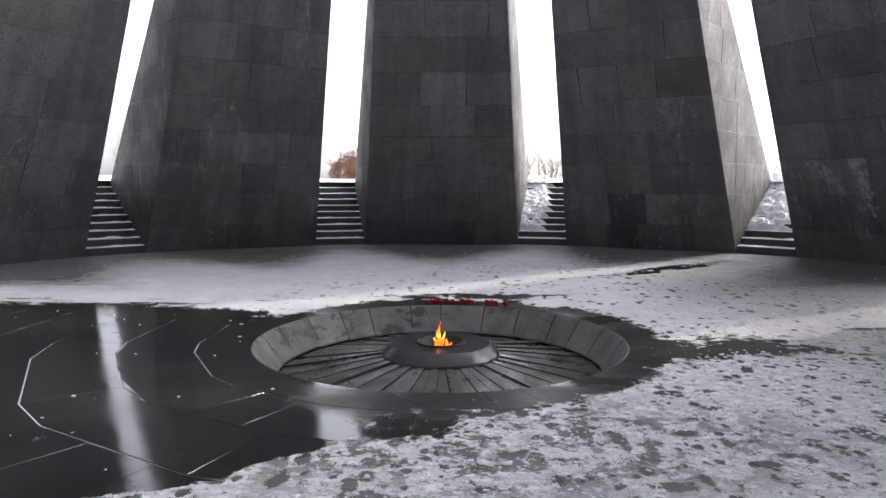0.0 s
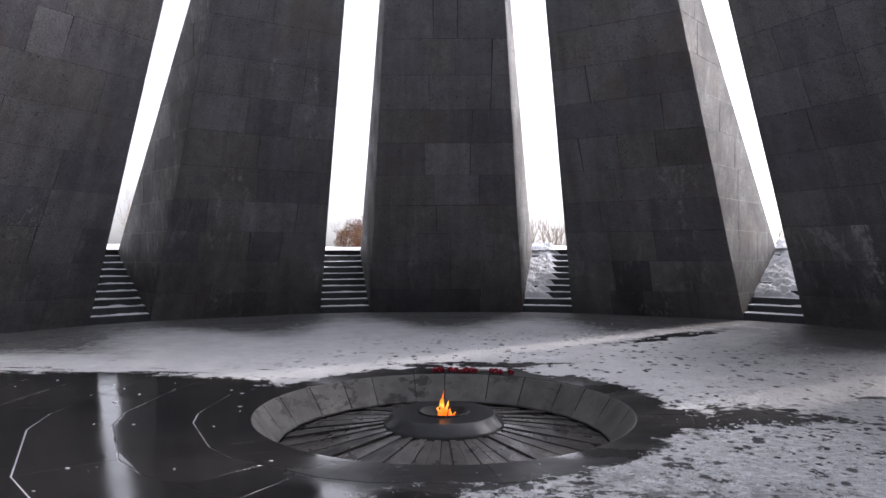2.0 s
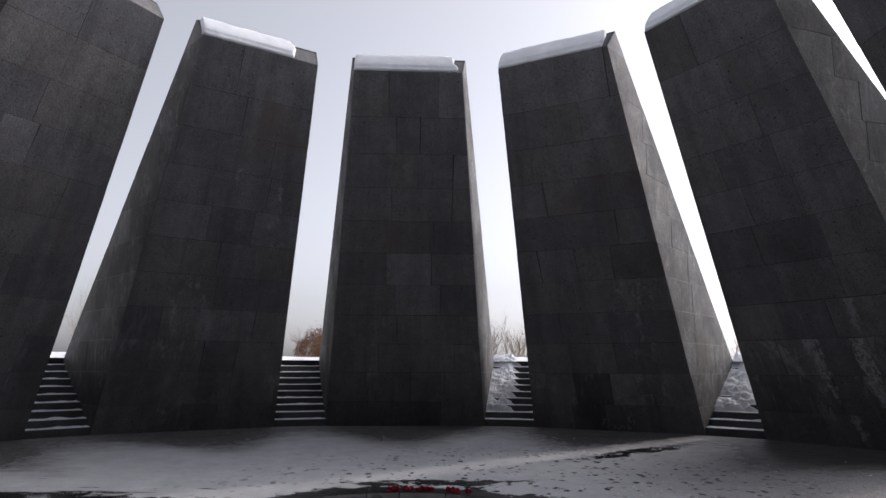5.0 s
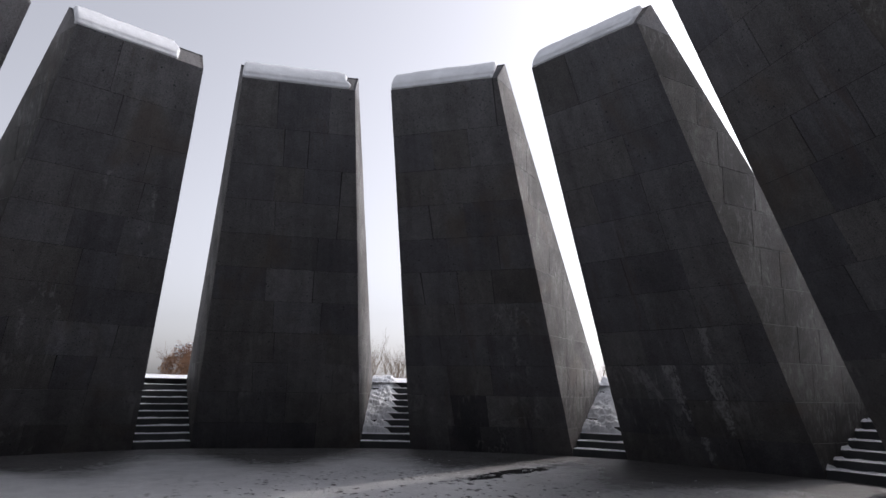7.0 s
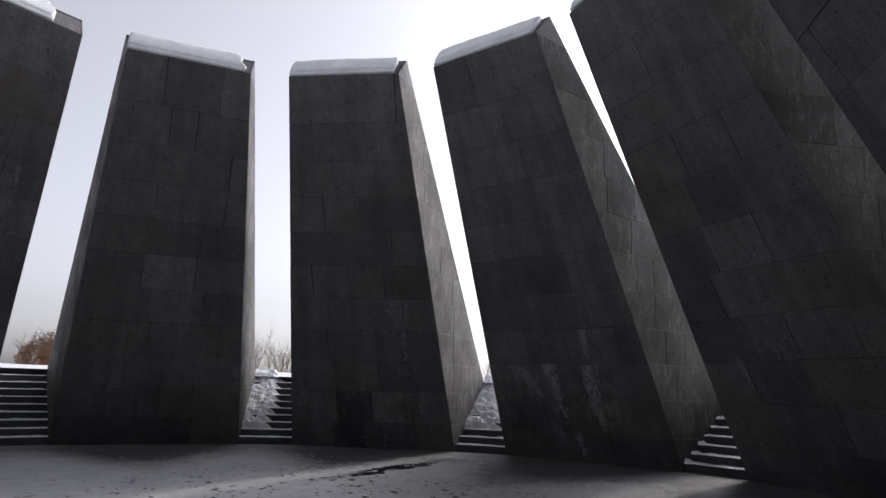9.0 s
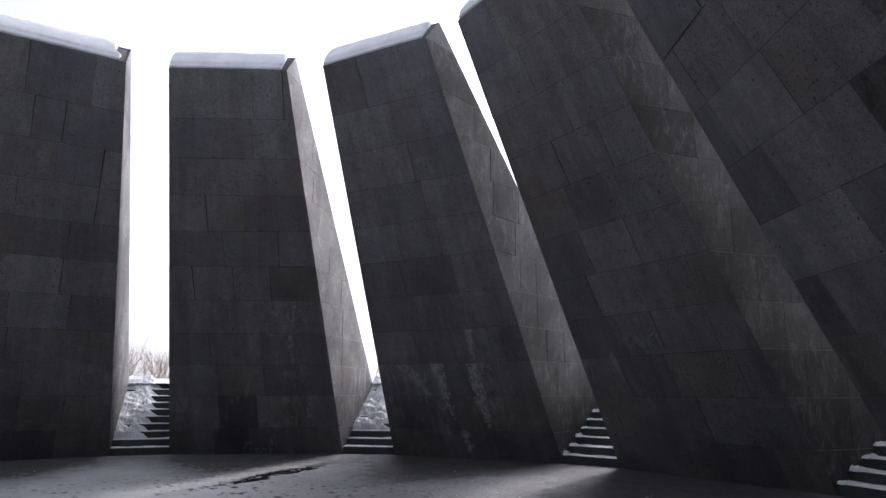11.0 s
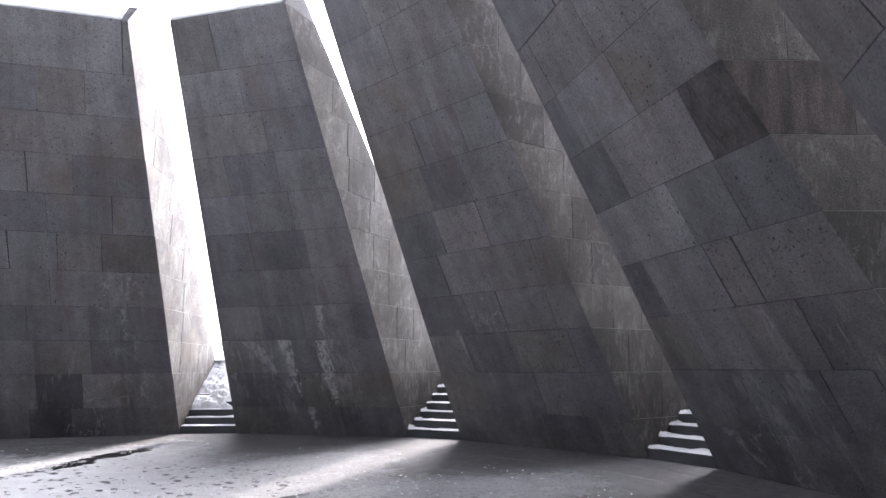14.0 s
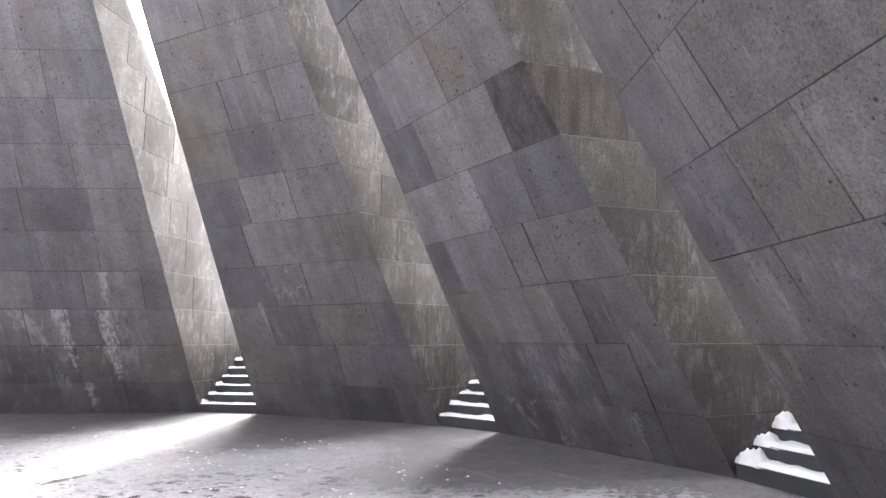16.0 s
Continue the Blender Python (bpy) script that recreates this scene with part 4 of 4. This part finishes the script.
rng = random.Random(21)
for px in (-0.24, -0.17, -0.11, 0.02, 0.10, 0.22, 0.28, 0.35, 0.41, 0.68, 0.75, 0.82, 0.98):
    carnation(px, math.sqrt(2.43 ** 2 - px * px) + rng.uniform(-0.02, 0.05), rng.uniform(-40, 40))


# ---- outside ----
def ground():
    """Snowy ground round the ring, level with the top of the stairs, out to the horizon."""
    bm = bmesh.new()
    radii = [14.2, 14.75, 15.4, 16.5, 18, 20, 23, 27, 33, 42, 60, 100, 250, 800, 2500]
    seg = 144
    rings = []
    for r in radii:
        ring = []
        for i in range(seg):
            a = 2 * math.pi * i / seg
            q = noise.noise(Vector((r * math.sin(a) * 0.25, r * math.cos(a) * 0.25, 3)))
            s = noise.noise(Vector((r * math.sin(a) * 1.1, r * math.cos(a) * 1.1, 8)))
            z = GROUND_Z + (0.10 * q + 0.05 * s if r > 15 else -0.03 if r < 14.5 else 0.0) + (0.12 if 15 < r < 40 else 0)
            if r > 40:
                z = GROUND_Z - (r - 40) * 0.03
            ring.append(bm.verts.new((r * math.sin(a), r * math.cos(a), max(z, -60))))
        rings.append(ring)
    for p, q in zip(rings, rings[1:]):
        for i in range(seg):
            j = (i + 1) % seg
            bm.faces.new((p[i], q[i], q[j], p[j]))
    bmesh.ops.recalc_face_normals(bm, faces=bm.faces)
    ob = part("ground", bm, M_SNOW, None, "", True)
    tagged(ob, "snow-covered ground round the memorial", "ground", "", "structure")


ground()


def twig_tube(bm, a, b, ra, rb):
    d = (b - a).normalized()
    side = d.cross(Vector((0.3, 0.8, 0.5))).normalized()
    up = d.cross(side)
    p, q = [], []
    for i in range(4):
        c, s = math.cos(i * math.pi / 2), math.sin(i * math.pi / 2)
        p.append(bm.verts.new(a + (side * c + up * s) * ra))
        q.append(bm.verts.new(b + (side * c + up * s) * rb))
    for i in range(4):
        j = (i + 1) % 4
        bm.faces.new((p[i], p[j], q[j], q[i]))


def branch(bm, rng, a, d, length, r, depth, spread, tips):
    steps = 3
    for i in range(steps):
        d = (d + Vector((rng.uniform(-1, 1), rng.uniform(-1, 1), rng.uniform(-0.5, 0.9))) * 0.16).normalized()
        b = a + d * length / steps
        twig_tube(bm, a, b, r, r * 0.85)
        a, r = b, r * 0.85
        if depth > 0:
            for _ in range(rng.choice((1, 2))):
                e = (d + Vector((rng.uniform(-1, 1), rng.uniform(-1, 1), rng.uniform(-0.3, 0.8))) * spread).normalized()
                branch(bm, rng, a, e, length * rng.uniform(0.5, 0.75), r * 0.6, depth - 1, spread, tips)
    tips.append(a)


def bare_shrub(azimuth, dist, height, seed, stems=6):
    rng = random.Random(seed)
    root = new("bare_shrub")
    root.matrix_world = around(azimuth) @ pose(0, dist, GROUND_Z)
    tagged(root, "leafless pale brown shrub standing in snow", "shrub", "shrubs outside")
    bm = bmesh.new()
    tips = []
    for i in range(stems):
        a = Vector((rng.uniform(-0.5, 0.5), rng.uniform(-0.4, 0.4), -0.1)) * (height / 2.2)
        d = Vector((rng.uniform(-0.6, 0.6), rng.uniform(-0.4, 0.4), 1)).normalized()
        branch(bm, rng, a, d, height * rng.uniform(0.35, 0.55), 0.022, 3, 0.7, tips)
    part("twigwork", bm, M_TWIG, root)


def leafy_shrub(azimuth, dist, height, width, seed):
    rng = random.Random(seed)
    root = new("brown_shrub")
    root.matrix_world = around(azimuth) @ pose(0, dist, GROUND_Z)
    tagged(root, "rust-brown round shrub with dry leaves and snow on top", "shrub", "shrubs outside")
    bm = bmesh.new()
    tips = []
    for i in range(16):
        a = Vector((rng.uniform(-0.3, 0.3) * width, rng.uniform(-0.3, 0.3), -0.1))
        d = Vector((rng.uniform(-0.9, 0.9), rng.uniform(-0.5, 0.5), 0.9)).normalized()
        branch(bm, rng, a, d, height * 0.6, 0.018, 2, 0.9, tips)
    part("twigwork", bm, M_RUST_TWIG, root)
    bm, top = bmesh.new(), bmesh.new()
    for i in range(5200):
        a, e = rng.uniform(0, 2 * math.pi), math.asin(rng.uniform(-0.1, 1))
        q = rng.uniform(0.72, 1.0) * (1 + 0.22 * noise.noise(Vector((math.cos(a) * 2, math.sin(a) * 2, e * 3 + seed))))
        c = Vector((width / 2 * math.cos(a) * math.cos(e) * q, width / 2.6 * math.sin(a) * math.cos(e) * q, height * (0.1 + 0.9 * math.sin(e)) * q))
        m = Matrix.Translation(c) @ Euler((rng.uniform(0, 6), rng.uniform(0, 6), rng.uniform(0, 6))).to_matrix().to_4x4()
        s = rng.uniform(0.03, 0.06)
        vs = [bm.verts.new(m @ Vector(p)) for p in ((-s, 0, 0), (0, -s * 0.4, 0.005), (s, 0, 0), (0, s * 0.4, 0.005))]
        bm.faces.new(vs)
        if e > 0.85 and rng.random() < 0.12:
            bmesh.ops.create_icosphere(top, subdivisions=1, radius=0.06, matrix=Matrix.Translation(c + Vector((0, 0, 0.03))) @ Matrix.Diagonal((1.5, 1.2, 0.6, 1)))
    part("crown", bm, M_RUST, root, "dry rust-brown leaves")
    part("snow", top, M_SNOW, root, "small pads of snow", True)


leafy_shrub(-9.9, 22.5, 1.75, 3.0, 4)
leafy_shrub(-12.0, 24.0, 1.65, 2.5, 6)
for i, (az, dist, hgt) in enumerate(((8.2, 23, 1.7), (10.2, 25, 1.6), (11.5, 22, 1.3), (13.5, 26, 1.5), (6.0, 27, 1.5), (-7.0, 33, 1.6), (26.0, 24, 1.2), (30.0, 26, 1.4), (34.0, 24, 1.3), (-28.0, 27, 2.6), (-31.0, 29, 3.0), (-25.0, 30, 2.6), (-34.0, 26, 2.2))):
    bare_shrub(az, dist, hgt * 1.35, 60 + i)


def snow_crumbs():
    """Loose lumps of snow and ice on the wet paving."""
    rng = random.Random(77)
    bm = bmesh.new()
    for i in range(170):
        a, r = rng.uniform(0, 2 * math.pi), rng.uniform(2.5, 9.5)
        x, y = r * math.sin(a), r * math.cos(a)
        if x > 4.5 and rng.random() < 0.6:
            continue
        s = rng.uniform(0.006, 0.018) * (1.6 if rng.random() < 0.08 else 1)
        m = pose(x, y, floor_z(r) + s * 0.2, 0, 0, rng.uniform(0, 360)) @ Matrix.Diagonal((s * rng.uniform(1, 2.4), s * rng.uniform(0.5, 1.0), s * 0.3, 1))
        for v in bmesh.ops.create_icosphere(bm, subdivisions=1, radius=1, matrix=m)["verts"]:
            v.co += Vector((rng.uniform(-1, 1), rng.uniform(-1, 1), 0)) * s * 0.25
    ob = part("snow_crumbs", bm, M_SNOW)
    tagged(ob, "small loose lumps of snow on wet paving", "snow", "", "stuff")


snow_crumbs()


def snow_clods():
    """Thin broken plates of trodden snow and ice, a few centimetres across, where people walk."""
    rng = random.Random(31)
    verts, faces = [], []
    made = 0
    while made < 5200:
        r, a = 2.9 + 6.4 * rng.random() ** 0.7, rng.uniform(-10, 205)
        x, y = r * math.sin(radians(a)), r * math.cos(radians(a))
        if (x > 4.2 and rng.random() < 0.96) or (y > 1.5 and rng.random() < 0.6):
            continue
        if noise.noise(Vector((x * 0.9, y * 0.9, 4.0))) + rng.uniform(-0.3, 0.3) < -0.05 or (x < 0.3 and y > -4.1) or (x < -0.8 and y > -5.6) or math.hypot(x, y) < 3.1 or (y > 0.5 and rng.random() < 0.7):
            continue
        made += 1
        size = rng.uniform(0.006, 0.022) * (1.6 if rng.random() < 0.10 else 1.0)
        h = rng.uniform(0.003, 0.012)
        z = floor_z(r) + 0.004
        n = 7
        turn = rng.uniform(0, 6.28)
        b = len(verts)
        low, top = [], []
        for i in range(n):
            q = turn + 2 * math.pi * i / n
            w = size * rng.uniform(0.3, 1.4)
            cx, cy = w * math.cos(q) * 1.3, w * math.sin(q)
            low.append((x + cx, y + cy, z))
            top.append((x + cx * 0.72, y + cy * 0.72, z + h * rng.uniform(0.7, 1.2)))
        verts += low + top
        faces += [(b + i, b + (i + 1) % n, b + n + (i + 1) % n, b + n + i) for i in range(n)]
        faces.append(tuple(b + n + i for i in range(n)))
    ob = link("snow_clods", verts, faces, M_SNOW)
    tagged(ob, "broken flat bits of white snow trodden on the paving", "snow", "", "stuff")


snow_clods()
